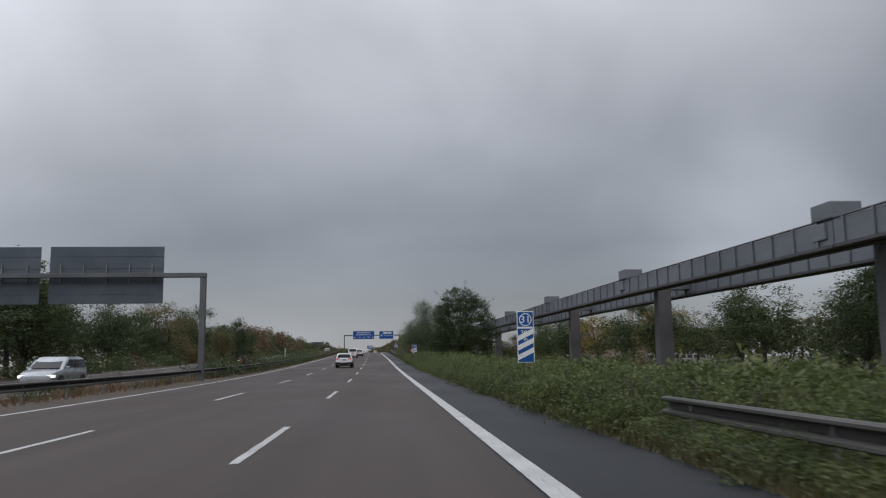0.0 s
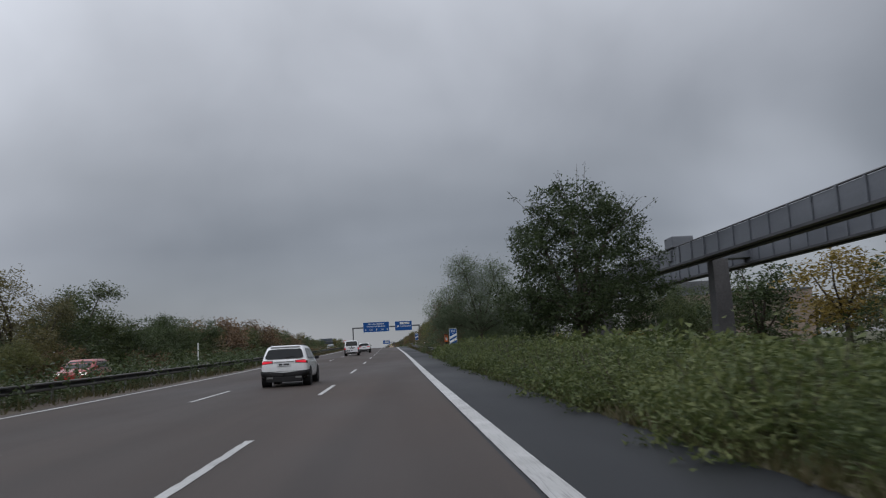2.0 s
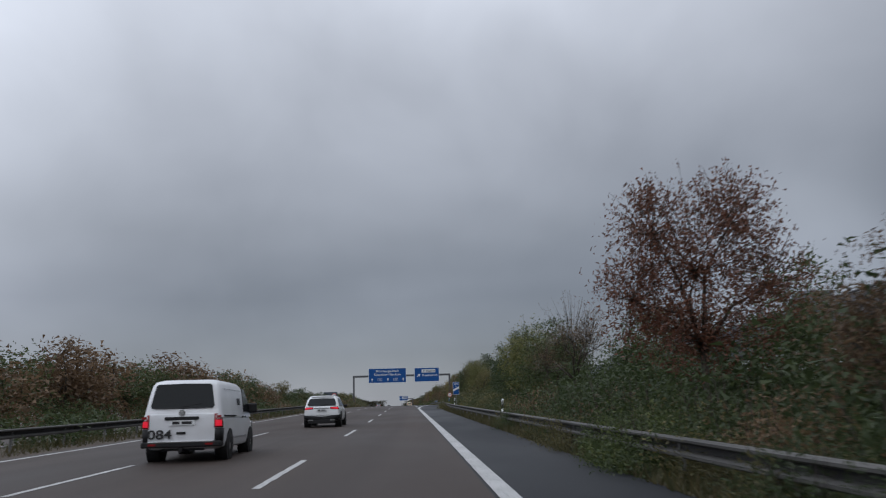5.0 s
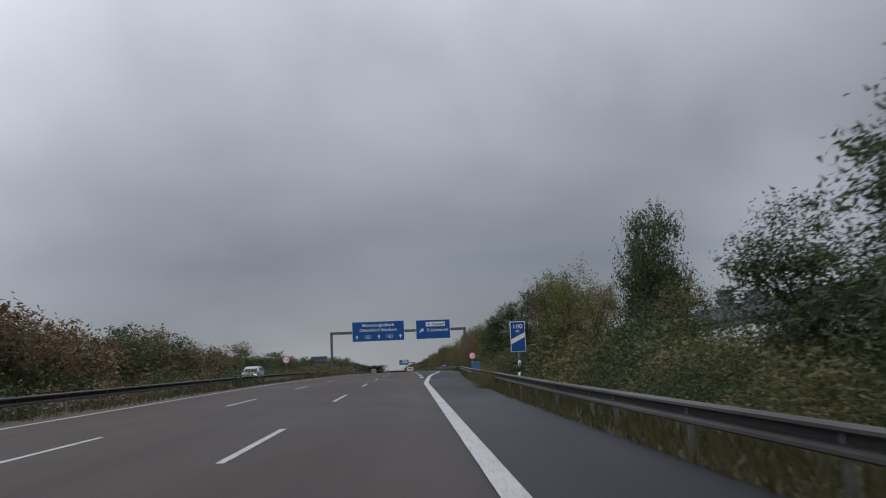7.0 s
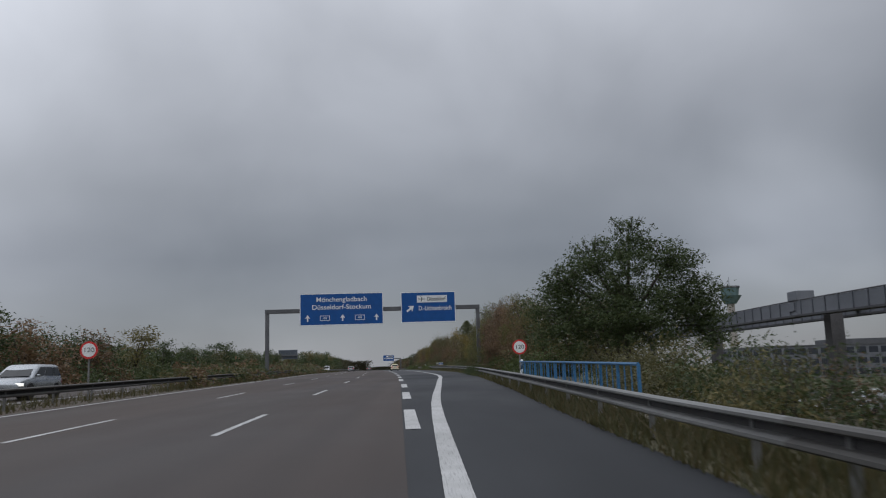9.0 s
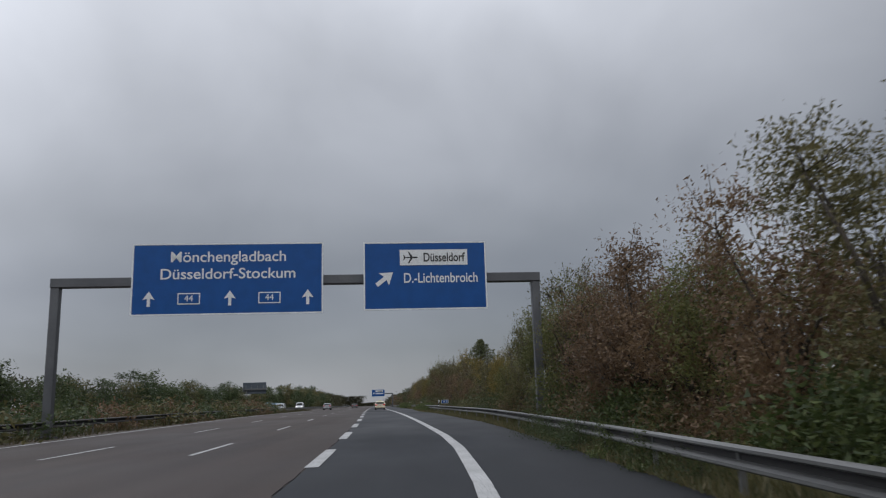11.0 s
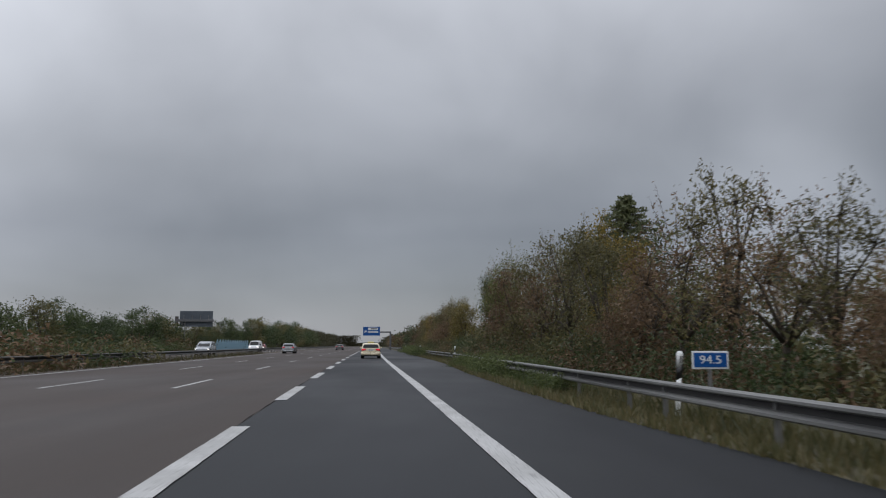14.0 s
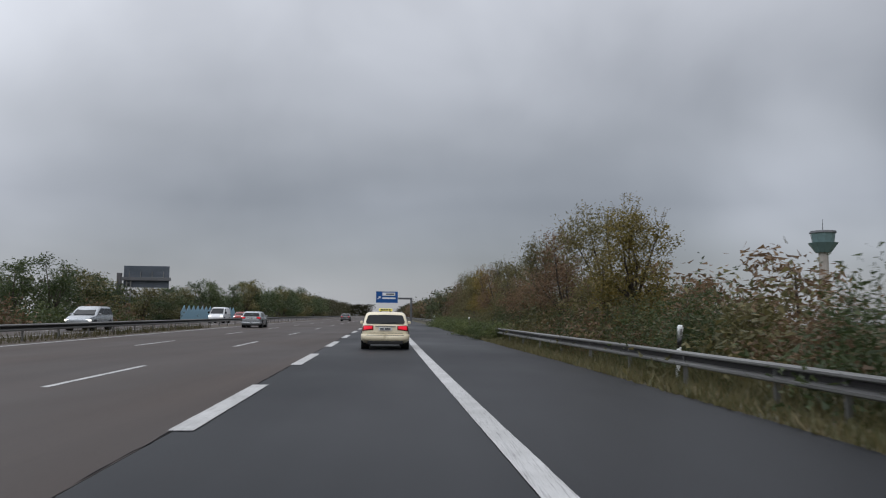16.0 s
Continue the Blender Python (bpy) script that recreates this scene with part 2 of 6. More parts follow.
M_ZINC = surface("galvanised_steel", (0.115, 0.115, 0.112), (0.23, 0.23, 0.225), 0.8, 18.0, 0.5, 0.12, 0.5, (1, 0.15, 1), 0.1, grain=0.06)
M_OLDZINC = surface("dirty_old_steel", (0.04, 0.038, 0.035), (0.115, 0.111, 0.105), 1.2, 18.0, 0.6, 0.1, 0.4, (1, 0.15, 1), 0.15, grain=0.06)
# rail trough tone: shade of the recess painted in, along with grime
M_SHADED_GRIME = surface("shaded_grimy_steel", (0.020, 0.019, 0.019), (0.045, 0.043, 0.042), 1.2, 18.0, 0.75, 0.08, 0.2, (1, 0.1, 1), 0.15, grain=0.06)
M_GANTRY = surface("grey_gantry_steel", (0.074, 0.077, 0.083), (0.118, 0.122, 0.130), 0.6, 14.0, 0.5, 0.1, 0.4, relief=0.08, grain=0.06)
M_BACK = surface("sign_back_aluminium", (0.060, 0.074, 0.092), (0.095, 0.110, 0.132), 0.5, 10.0, 0.5, 0.1, 0.5, relief=0.06, grain=0.06)
M_BLUE = plain("sign_blue", (0.003, 0.062, 0.235), 0.4, 0, 0.1, 0.3)
M_WHITE = plain("sign_white", (0.62, 0.64, 0.64), 0.4, 0, 0.05)
M_BLACK = plain("sign_black", (0.012, 0.012, 0.013), 0.4)
M_RED = plain("sign_red", (0.50, 0.02, 0.02), 0.4)
M_GIRDER = surface("painted_girder_steel", (0.092, 0.100, 0.116), (0.158, 0.168, 0.188), 0.5, 8.0, 0.5, 0.1, 0.2, (1, 0.25, 1.6), 0.1, grain=0.06)
# darker steel tone for the lower flange and the cable duct
M_GIRDER_DARK = surface("dark_girder_steel", (0.045, 0.045, 0.05), (0.075, 0.075, 0.08), 0.5, 8.0, 0.6, 0.1, 0.2, relief=0.1, grain=0.06)
M_PYLON = surface("pylon_concrete", (0.052, 0.050, 0.054), (0.09, 0.087, 0.092), 0.5, 12.0, 0.75, 0.08, relief=0.25)
M_BARK = surface("bark", (0.030, 0.024, 0.018), (0.075, 0.06, 0.045), 3.0, 20.0, 0.85, 0.08, relief=0.6, stretch=(1, 1, 0.3), dist=0.03)
M_ORANGE = plain("phone_orange", (0.72, 0.15, 0.02), 0.4)
M_RAILBLUE = plain("railing_blue", (0.028, 0.125, 0.26), 0.45, 0, 0.12)
M_CLADDING = surface("tan_cladding", (0.19, 0.145, 0.115), (0.25, 0.20, 0.165), 0.15, 3.0, 0.75, 0.06, relief=0.1)
M_CONCRETE = surface("facade_concrete", (0.24, 0.22, 0.20), (0.33, 0.31, 0.28), 0.15, 4.0, 0.8, 0.06, relief=0.1)
M_WINDOW = plain("far_window", (0.035, 0.04, 0.05), 0.15)
M_TOWER = plain("tower_green_glass", (0.11, 0.17, 0.175), 0.25)
M_PALEBLUE = plain("pale_blue_panel", (0.22, 0.38, 0.50), 0.4)
# maple tone, also on brush whose shade is put into the leaf colour
M_MAPLE = foliage("maple_and_shaded_brush_leaves", (0.026, 0.040, 0.017), (0.047, 0.068, 0.025), (0.078, 0.098, 0.036))
M_WILLOW = foliage("willow_leaves", (0.054, 0.078, 0.041), (0.101, 0.132, 0.076), (0.169, 0.203, 0.128))
M_GREEN = foliage("green_leaves", (0.029, 0.045, 0.018), (0.054, 0.078, 0.030), (0.104, 0.120, 0.044))
M_OLIVE = foliage("autumn_olive_leaves", (0.058, 0.060, 0.028), (0.116, 0.106, 0.044), (0.200, 0.165, 0.064))
M_RUST = foliage("autumn_rust_leaves", (0.082, 0.056, 0.037), (0.155, 0.098, 0.056), (0.220, 0.145, 0.078))
M_LIME = foliage("yellow_green_leaves", (0.062, 0.074, 0.026), (0.120, 0.128, 0.044), (0.210, 0.200, 0.066))
M_REDLEAF = foliage("autumn_red_leaves", (0.085, 0.045, 0.030), (0.150, 0.062, 0.038), (0.210, 0.100, 0.060))
M_YELLOW = foliage("autumn_yellow_leaves", (0.085, 0.078, 0.022), (0.180, 0.138, 0.034), (0.255, 0.178, 0.042))
M_HEDGE = foliage("bramble_leaves", (0.030, 0.046, 0.016), (0.072, 0.096, 0.029), (0.180, 0.200, 0.074))
M_CONIFER = foliage("conifer_needles", (0.060, 0.074, 0.036), (0.105, 0.120, 0.056), (0.160, 0.160, 0.072))
M_GRASS = foliage("grass_blades", (0.052, 0.060, 0.026), (0.112, 0.104, 0.044), (0.190, 0.148, 0.080))
M_WEED = foliage("verge_weeds", (0.036, 0.042, 0.018), (0.070, 0.068, 0.028), (0.120, 0.094, 0.048))
M_FARWOOD = foliage("far_leaves", (0.028, 0.033, 0.018), (0.052, 0.050, 0.024), (0.086, 0.070, 0.034))
def car_paint(name, col, metal=0.0, rough=0.25):
    m, t, b = material(name, rough, metal)
    film, spray = noise_at(t, 1.1, 3.0), noise_at(t, 90.0, 2.0)
    r1 = ramp(t, film.outputs["Fac"], ((0.3, tuple(c * 0.86 for c in col)), (0.7, col)))
    t.links.new(r1.outputs[0], b.inputs["Base Color"])
    mr = t.nodes.new("ShaderNodeMapRange"); mr.inputs["To Min"].default_value, mr.inputs["To Max"].default_value = rough - .1, rough + .16
    t.links.new(spray.outputs["Fac"], mr.inputs["Value"]); t.links.new(mr.outputs[0], b.inputs["Roughness"])
    b.inputs["Coat Weight"].default_value = 0.4
    return m
M_CARWHITE = car_paint("white_paint", (0.72, 0.73, 0.74))
M_VANWHITE = car_paint("van_white_paint", (0.66, 0.67, 0.69), 0.0, 0.35)
M_CREAM = car_paint("taxi_cream_paint", (0.74, 0.66, 0.48))
M_GREYCAR = car_paint("grey_paint", (0.12, 0.12, 0.125), 0.6)
M_DARKCAR = car_paint("dark_paint", (0.018, 0.021, 0.026), 0.3)
M_SILVER = car_paint("silver_paint", (0.36, 0.38, 0.40), 0.7)
M_REDCAR = car_paint("red_paint", (0.28, 0.03, 0.025))
M_TRIM = plain("black_trim", (0.012, 0.012, 0.013), 0.6, 0, 0.06, 0.25)
M_GLASS = plain("car_glass", (0.008, 0.010, 0.011), 0.10, 0, 0.05, 0.2)
M_TYRE = plain("tyre_rubber", (0.014, 0.014, 0.014), 0.8)
M_RIM = plain("alloy_rim", (0.36, 0.36, 0.37), 0.3, 0.8)
M_CHROME = plain("chrome", (0.55, 0.56, 0.57), 0.2, 0.9)
M_TAIL = glow("lit_tail_lamp", (1.0, 0.02, 0.05), 0.55, (0.22, 0.005, 0.010))
M_LENSRED = plain("red_lens", (0.20, 0.010, 0.012), 0.2)
M_HEAD = glow("lit_headlamp", (1.0, 0.98, 0.92), 0.9)
M_PLATE = plain("plate_white", (0.62, 0.63, 0.64), 0.4)
M_TAXISIGN = plain("taxi_sign_yellow", (0.70, 0.62, 0.12), 0.4)

# ---- building helpers ----
def finish(name, me, mat, parent=None, label="", smooth=False):
    for m in (mat if isinstance(mat, (list, tuple)) else [mat]):
        me.materials.append(m)
    if smooth:
        me.polygons.foreach_set("use_smooth", [True] * len(me.polygons))
    ob = new(name, me)
    if parent is not None: ob.parent = parent
    if label: ob["label"] = label
    return ob
def part(name, bm, mat, parent=None, label="", smooth=False):
    """Links a bmesh as one mesh object, under a thing or a part."""
    me = bpy.data.meshes.new(name); bm.to_mesh(me); bm.free()
    return finish(name, me, mat, parent, label, smooth)
def twin(ob, m, parent=None):
    """Another object on the same mesh."""
    o = ob.copy(); scene.collection.objects.link(o); o.parent = parent if parent is not None else ob.parent
    o.matrix_basis = m
    return o
def add_box(bm, x0, x1, y0, y1, z0, z1, bevel=0.0, m=None):
    r = bmesh.ops.create_cube(bm, size=1, matrix=Matrix.LocRotScale(((x0 + x1) / 2, (y0 + y1) / 2, (z0 + z1) / 2), None, (x1 - x0, y1 - y0, z1 - z0)))
    vs = r["verts"]
    if bevel:
        es = {e for v in vs for e in v.link_edges}
        r = bmesh.ops.bevel(bm, geom=list(es), offset=bevel, segments=2, profile=0.5, affect="EDGES")
        vs = list({v for f in r["faces"] for v in f.verts} | {v for v in vs if v.is_valid})
    if m is not None: bmesh.ops.transform(bm, matrix=m, verts=[v for v in vs if v.is_valid])
    return bm
def boxes(*specs, bevel=0.0):
    bm = bmesh.new()
    for s in specs: add_box(bm, *s, bevel=bevel)
    return bm
def add_tube(bm, pts, radii, sides=7):
    rings = []
    for i, p in enumerate(pts):
        p = Vector(p); d = (Vector(pts[min(i + 1, len(pts) - 1)]) - Vector(pts[max(i - 1, 0)])).normalized()
        q = d.to_track_quat("Z", "Y")
        rings.append([bm.verts.new(p + q @ Vector((math.cos(a) * radii[i], math.sin(a) * radii[i], 0))) for a in (2 * math.pi * k / sides for k in range(sides))])
    for a, b in zip(rings, rings[1:]):
        for k in range(sides):
            bm.faces.new((a[k], a[(k + 1) % sides], b[(k + 1) % sides], b[k]))
    bm.faces.new(rings[0][::-1]); bm.faces.new(rings[-1])
    return bm
WORN = random.Random(3)
def strip(name, xa, xb, y0, y1, z, mat, step=4.0, thick=0.0, parent=None, label="", worn=0.0):
    """A band of surface along the road between two lateral lines, its edges frayed by up to `worn`."""
    n = max(1, int(math.ceil((y1 - y0) / step))); vs, fs = [], []
    for i in range(n + 1):
        y = y0 + (y1 - y0) * i / n
        a, b = (xa(y) if callable(xa) else xa), (xb(y) if callable(xb) else xb)
        if worn: a, b = a + WORN.uniform(-.3, 1) ** 3 * worn, b - WORN.uniform(-.3, 1) ** 3 * worn
        vs += [P(a, y, z), P(b, y, z)]
        if thick: vs += [P(b, y, z - thick), P(a, y, z - thick)]
        k = 4 if thick else 2
        if i:
            o, p = (i - 1) * k, i * k
            fs.append((o, o + 1, p + 1, p))
            if thick: fs += [(o + 1, o + 2, p + 2, p + 1), (o + 3, o, p, p + 3)]
    if thick: fs += [(0, 3, 2, 1), tuple(len(vs) - 4 + k for k in range(4))]
    me = bpy.data.meshes.new(name); me.from_pydata(vs, [], fs)
    return finish(name, me, mat, parent, label)
def text_mesh(body, size, width=None, bold=0.0):
    cu = bpy.data.curves.new("letters", "FONT"); cu.body, cu.size, cu.extrude = body, size, 0.004
    cu.align_x, cu.align_y, cu.offset = "CENTER", "CENTER", bold
    ob = bpy.data.objects.new("letters", cu); scene.collection.objects.link(ob)
    dg = bpy.context.evaluated_depsgraph_get(); dg.update()
    me = bpy.data.meshes.new_from_object(ob.evaluated_get(dg))
    bpy.data.objects.remove(ob); bpy.data.curves.remove(cu)
    if width:
        xs = [v.co.x for v in me.vertices]; k = width / (max(xs) - min(xs))
        me.transform(Matrix.Diagonal((k, 1, 1, 1)))
    return me
UPRIGHT = Matrix.Rotation(radians(90), 4, "X")
def letters(body, size, x, z, y, mat, parent, width=None, name="lettering", bold=0.0):
    me = text_mesh(body, size, width, bold); me.transform(Matrix.Translation((x, y, z)) @ UPRIGHT)
    return finish(name, me, mat, parent)

# ---- ground and road ----
def build_ground():
    ys = [-300, -150] + list(range(-60, 1000, 12)) + [1100, 1250, 1450, 1600, 2200, 4000]
    vs, fs = [], []
    for y in ys:
        c, e = CZ(y), PAVE(y)
        row = [(-3000, 0), (-400, 0), (-120, 0), (-33.5 - 2 * c - 8, 0), (-33.5 - 2 * c - .1, 0), (-33.5, c - .06), (-20, c - .06), (-5, c - .06), (e - .2, c - .06), (e + 5.5, c - .06),
               (e + 5.6 + 2 * c, 0), (e + 14 + 2 * c, 0), (120, 0), (400, 0), (3000, 0)]
        vs += [(CX(y) + x, y, z if z else -0.06) for x, z in row]
    n = 15
    for i in range(len(ys) - 1):
        for k in range(n - 1):
            fs.append((i * n + k, i * n + k + 1, (i + 1) * n + k + 1, (i + 1) * n + k))
    me = bpy.data.meshes.new("ground"); me.from_pydata(vs, [], fs)
    tagged(finish("ground", me, M_GROUND, smooth=True), "open grassy ground with damp soil and embankments", "ground", kind="structure")
build_ground()
Y0, Y1 = -40.0, 1400.0
road = tagged(strip("road", -12.75, -0.2, Y0, Y1, 0.0, M_LANES, thick=0.3), "damp warm-grey three-lane motorway carriageway", "road", kind="structure")
shoulder = tagged(strip("shoulder", -0.2, PAVE, Y0, Y1, -0.004, M_DARK, thick=0.3), "dark damp asphalt shoulder and exit lane", "road", kind="structure")
opposite = tagged(strip("opposite_road", -29.5, -16.2, Y0, Y1, 0.0, M_LANES, thick=0.3), "opposite motorway carriageway behind the median barrier", "road", kind="structure")
tagged(strip("median", -16.2, -12.75, Y0, Y1, -0.02, M_EARTH), "brown earth median strip with dry weeds", "median", kind="structure")
tagged(strip("verge", PAVE, lambda y: PAVE(y) + 5.0, Y0, 900, -0.03, M_VERGE), "grassy verge beside the asphalt", "verge", kind="structure")
# seam between the two surfacings
strip("seam", -0.235, -0.200, 345, 620, 0.003, M_TAR, 0.5, parent=road, worn=.05)
# markings
strip("edge_line", lambda y: EDGE(y) - .15, lambda y: EDGE(y) + .15, Y0, 520, 0.006, M_PAINT, 0.3, parent=shoulder, worn=.008)
strip("edge_line", lambda y: EDGE(y) - .15, lambda y: EDGE(y) + .15, 520, 900, 0.006, M_PAINT, 2.0, parent=shoulder)
strip("left_line", -12.28, -12.08, Y0, 900, 0.006, M_PAINT, parent=road)
strip("far_edge_line", -16.9, -16.7, Y0, 900, 0.006, M_PAINT, parent=opposite)
strip("outer_line", -28.0, -27.8, Y0, 900, 0.006, M_PAINT, parent=opposite)
for k in range(-5, 46):
    y = 47.88 + 18 * k + (1.13 if k > 15 else 0)
    for x in (-3.82, -7.78):
        strip("lane_dash", x - .075, x + .075, y, y + 6, 0.006, M_PAINT, 0.3, parent=road, worn=.02)
    for x in (-20.6, -24.2):
        strip("lane_dash", x - .075, x + .075, y, y + 6, 0.006, M_PAINT, parent=opposite)
for k in range(23, 60):
    strip("exit_block", -0.26 + (.1 if k < 26 else 0), 0.04 + (.1 if k < 26 else 0), 25.85 + 12 * k - (2 if k < 26 else 0), 31.85 + 12 * k - (2 if k < 26 else 0), 0.008, M_PAINT, 0.25, parent=shoulder, worn=.01)

# ---- steel guard rails ----
W_SECTION = [(0.0, 0.755), (-.05, .75), (-.085, .725), (-.085, .69), (-.03, .662), (.05, .645), (.05, .56), (-.03, .543), (-.085, .515), (-.085, .475), (-.05, .45), (0.0, .445)]
def post_mesh():
    bm = boxes((0.02, 0.10, -0.03, 0.03, -0.3, 0.72))
    me = bpy.data.meshes.new("post"); bm.to_mesh(me); bm.free(); me.materials.append(M_ZINC)
    return me
POST = post_mesh()
def rail_run(line, y0, y1, side, label, height=0.0, double=False, steel=None):
    """One run of rail: a pressed steel beam bolted to posts four metres apart."""
    root = tagged(new("guard_rail"), label, "guard rail", group="guard rails beside the motorway")
    for flip in ((1, -1) if double else (1,)):
        vs, fs, n = [], [], int(math.ceil((y1 - y0) / 4))
        sec = [(x * side * flip + (0.12 * flip * side * -1 if double else 0), z) for x, z in W_SECTION]
        sec = sec + [(x + 0.006 * side * flip, z) for x, z in reversed(sec)]
        for i in range(n + 1):
            y = y0 + (y1 - y0) * i / n
            vs += [P(line(y) + x, y, z + height) for x, z in sec]
        k = len(sec)
        for i in range(n):
            for j in range(k):
                fs.append((i * k + j, i * k + (j + 1) % k, (i + 1) * k + (j + 1) % k, (i + 1) * k + j))
        fs += [tuple(range(k)), tuple(reversed(range(n * k, n * k + k)))]
        me = bpy.data.meshes.new("beam"); me.from_pydata(vs, [], fs)
        finish("beam", me, [steel or M_ZINC, M_SHADED_GRIME], root)
        # trough faces get the dark tone that carries the recess's shade
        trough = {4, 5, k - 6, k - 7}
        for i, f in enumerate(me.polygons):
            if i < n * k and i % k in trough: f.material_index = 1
    y = y0 + 1
    while y < y1:
        o = new("post", POST); o.parent = root
        o.matrix_basis = at(line(y), y, height) @ Matrix.Diagonal((side, 1, 1, 1))
        y += 4
for a, b in ((24, 50),):
    rail_run(RAIL, a, b, 1, "weathered steel guard rail overgrown by the hedge", -0.05, steel=M_OLDZINC)
for a in range(166, 460, 42):
    rail_run(RAIL, a, a + 42, 1, "weathered galvanised guard rail along the verge", -0.08, steel=None if a >= 290 else M_OLDZINC)
for a in range(460, 760, 50):
    rail_run(RAIL, a, a + 50, 1, "weathered galvanised guard rail along the verge", -0.08)
LEFT = pl([(-100, -14.0), (900, -14.0)])
for a in range(20, 460, 40):
    rail_run(LEFT, a, a + 40, -1, "weathered galvanised guard rail on the median", steel=M_OLDZINC)
for a in range(460, 760, 50):
    rail_run(LEFT, a, a + 50, -1, "double-sided galvanised guard rail on the open median", 0.0, True)

# ---- plants ----
def leaf_mesh(name, pts, sizes, rng, mat, up=0.35, slim=0.55):
    n = len(pts)
    nrm = rng.normal(size=(n, 3)); nrm[:, 2] += up; nrm /= np.linalg.norm(nrm, axis=1)[:, None]
    a = np.cross(nrm, rng.normal(size=(n, 3))); a /= np.linalg.norm(a, axis=1)[:, None]
    b = np.cross(nrm, a)
    s = np.asarray(sizes)[:, None]
    v = np.stack([pts - a * s * .8 + b * s * slim * .8, pts - a * s * .7 - b * s * slim * .8, pts + a * s * 1.1], 1).reshape(-1, 3)
    me = bpy.data.meshes.new(name)
    me.vertices.add(3 * n); me.vertices.foreach_set("co", v.ravel())
    me.loops.add(3 * n); me.loops.foreach_set("vertex_index", np.arange(3 * n))
    me.polygons.add(n); me.polygons.foreach_set("loop_start", np.arange(0, 3 * n, 3)); me.polygons.foreach_set("loop_total", np.full(n, 3))
    me.update(); me.validate()
    return me
def tree(kind, height, lobes, clumps, per, leaf, mat, seed, spread=0.42, twigs=5, up=0.35, slim=0.55, inner=0.25, trunk_r=0.16, fill=700, shoots=5):
    """A tapered trunk with limbs to each lobe of the crown, and a crown of leaf clumps over those lobes."""
    rng = np.random.default_rng(seed)
    root = new(kind)
    bm = bmesh.new()
    zt = min(l[2] for l in lobes)
    top = Vector((rng.normal(0, .1), rng.normal(0, .1), zt))
    add_tube(bm, [(0, 0, -0.3), (0.02, 0.01, zt * .5), top], [trunk_r, trunk_r * .8, trunk_r * .62], 8)
    pts = []; vol = np.array([l[3] * l[4] * l[5] for l in lobes]) ** 0.67; vol /= vol.sum()
    for l, w in zip(lobes, vol):
        c = Vector(l[:3]); mid = top.lerp(c, .5) + Vector((rng.normal(0, .15), rng.normal(0, .15), .2))
        add_tube(bm, [top - Vector((0, 0, .3)), mid, c], [trunk_r * .5, trunk_r * .33, trunk_r * .16], 6)
        k = max(4, int(clumps * w))
        d = rng.normal(size=(k, 3)); d /= np.linalg.norm(d, axis=1)[:, None]
        r = np.where(rng.random(k) < inner, rng.random(k) * .7, .78 + rng.random(k) * .27)[:, None]
        cc = np.array(l[:3]) + d * r * np.array(l[3:6]); cc = cc[cc[:, 2] > 0.25]
        for q in cc[:int(twigs)]:
            m2 = c.lerp(Vector(q), .5) + Vector((0, 0, .1))
            add_tube(bm, [c, m2, Vector(q)], [trunk_r * .13, trunk_r * .08, trunk_r * .03], 3)
        # long shoots past the outline, leafed along their length
        for _ in range(shoots):
            d = rng.normal(size=3); d[2] = abs(d[2]) * 1.3 + .35; d /= np.linalg.norm(d)
            o = np.array(l[:3]); q0, q1 = o + d * .55 * np.array(l[3:6]), o + d * (1.12 + .34 * rng.random()) * np.array(l[3:6]) + np.array((0, 0, .12 * rng.random()))
            add_tube(bm, [tuple(q0), tuple(q1)], [trunk_r * .09, trunk_r * .025], 3)
            f = rng.random(16)[:, None] ** .8
            pts.append(q0 + (q1 - q0) * f + rng.normal(size=(16, 3)) * .085)
        for q in cc:
            pts.append(q + rng.normal(size=(per, 3)) * spread * np.array((1, 1, .75)) * (.7 + .6 * rng.random()))
    pts = np.concatenate(pts); size = leaf * (.6 + .8 * rng.random(len(pts)))
    if fill:
        # broad leaves deep in the crown
        k = rng.choice(len(lobes), fill, p=vol); d = rng.normal(size=(fill, 3)); d *= (rng.random(fill) ** .4 * .66 / np.linalg.norm(d, axis=1))[:, None]
        lo = np.array([l[:6] for l in lobes]); q = lo[k, :3] + d * lo[k, 3:6]
        pts = np.concatenate([pts, q]); size = np.concatenate([size, .095 + .06 * rng.random(fill)])
    part("trunk", bm, M_BARK, root, smooth=True)
    finish("crown", leaf_mesh("crown", pts, size, rng, mat, up, slim), mat, root)
    root["tall"] = height
    return root
def lobes_round(rng, h, w, n, low=0.25):
    out = [(0, 0, h * (low + 1) / 2, w * .62, w * .62, h * (1 - low) / 2 * .92)]
    for k in range(n):
        a = 2 * math.pi * (k + rng.random() * .7) / n; z = h * (low + (0.92 - low) * rng.random()); q = w * (.45 + .25 * rng.random()) * (1.15 - .5 * z / h)
        out.append((math.cos(a) * q, math.sin(a) * q, z, w * (.3 + .16 * rng.random()), w * (.3 + .16 * rng.random()), h * (.13 + .07 * rng.random())))
    return out
HOLD = Matrix.Translation((0, -900, -400))
PROTO = {}
def proto(key, ob):
    PROTO[key] = ob
    return ob
R = np.random.default_rng(11)
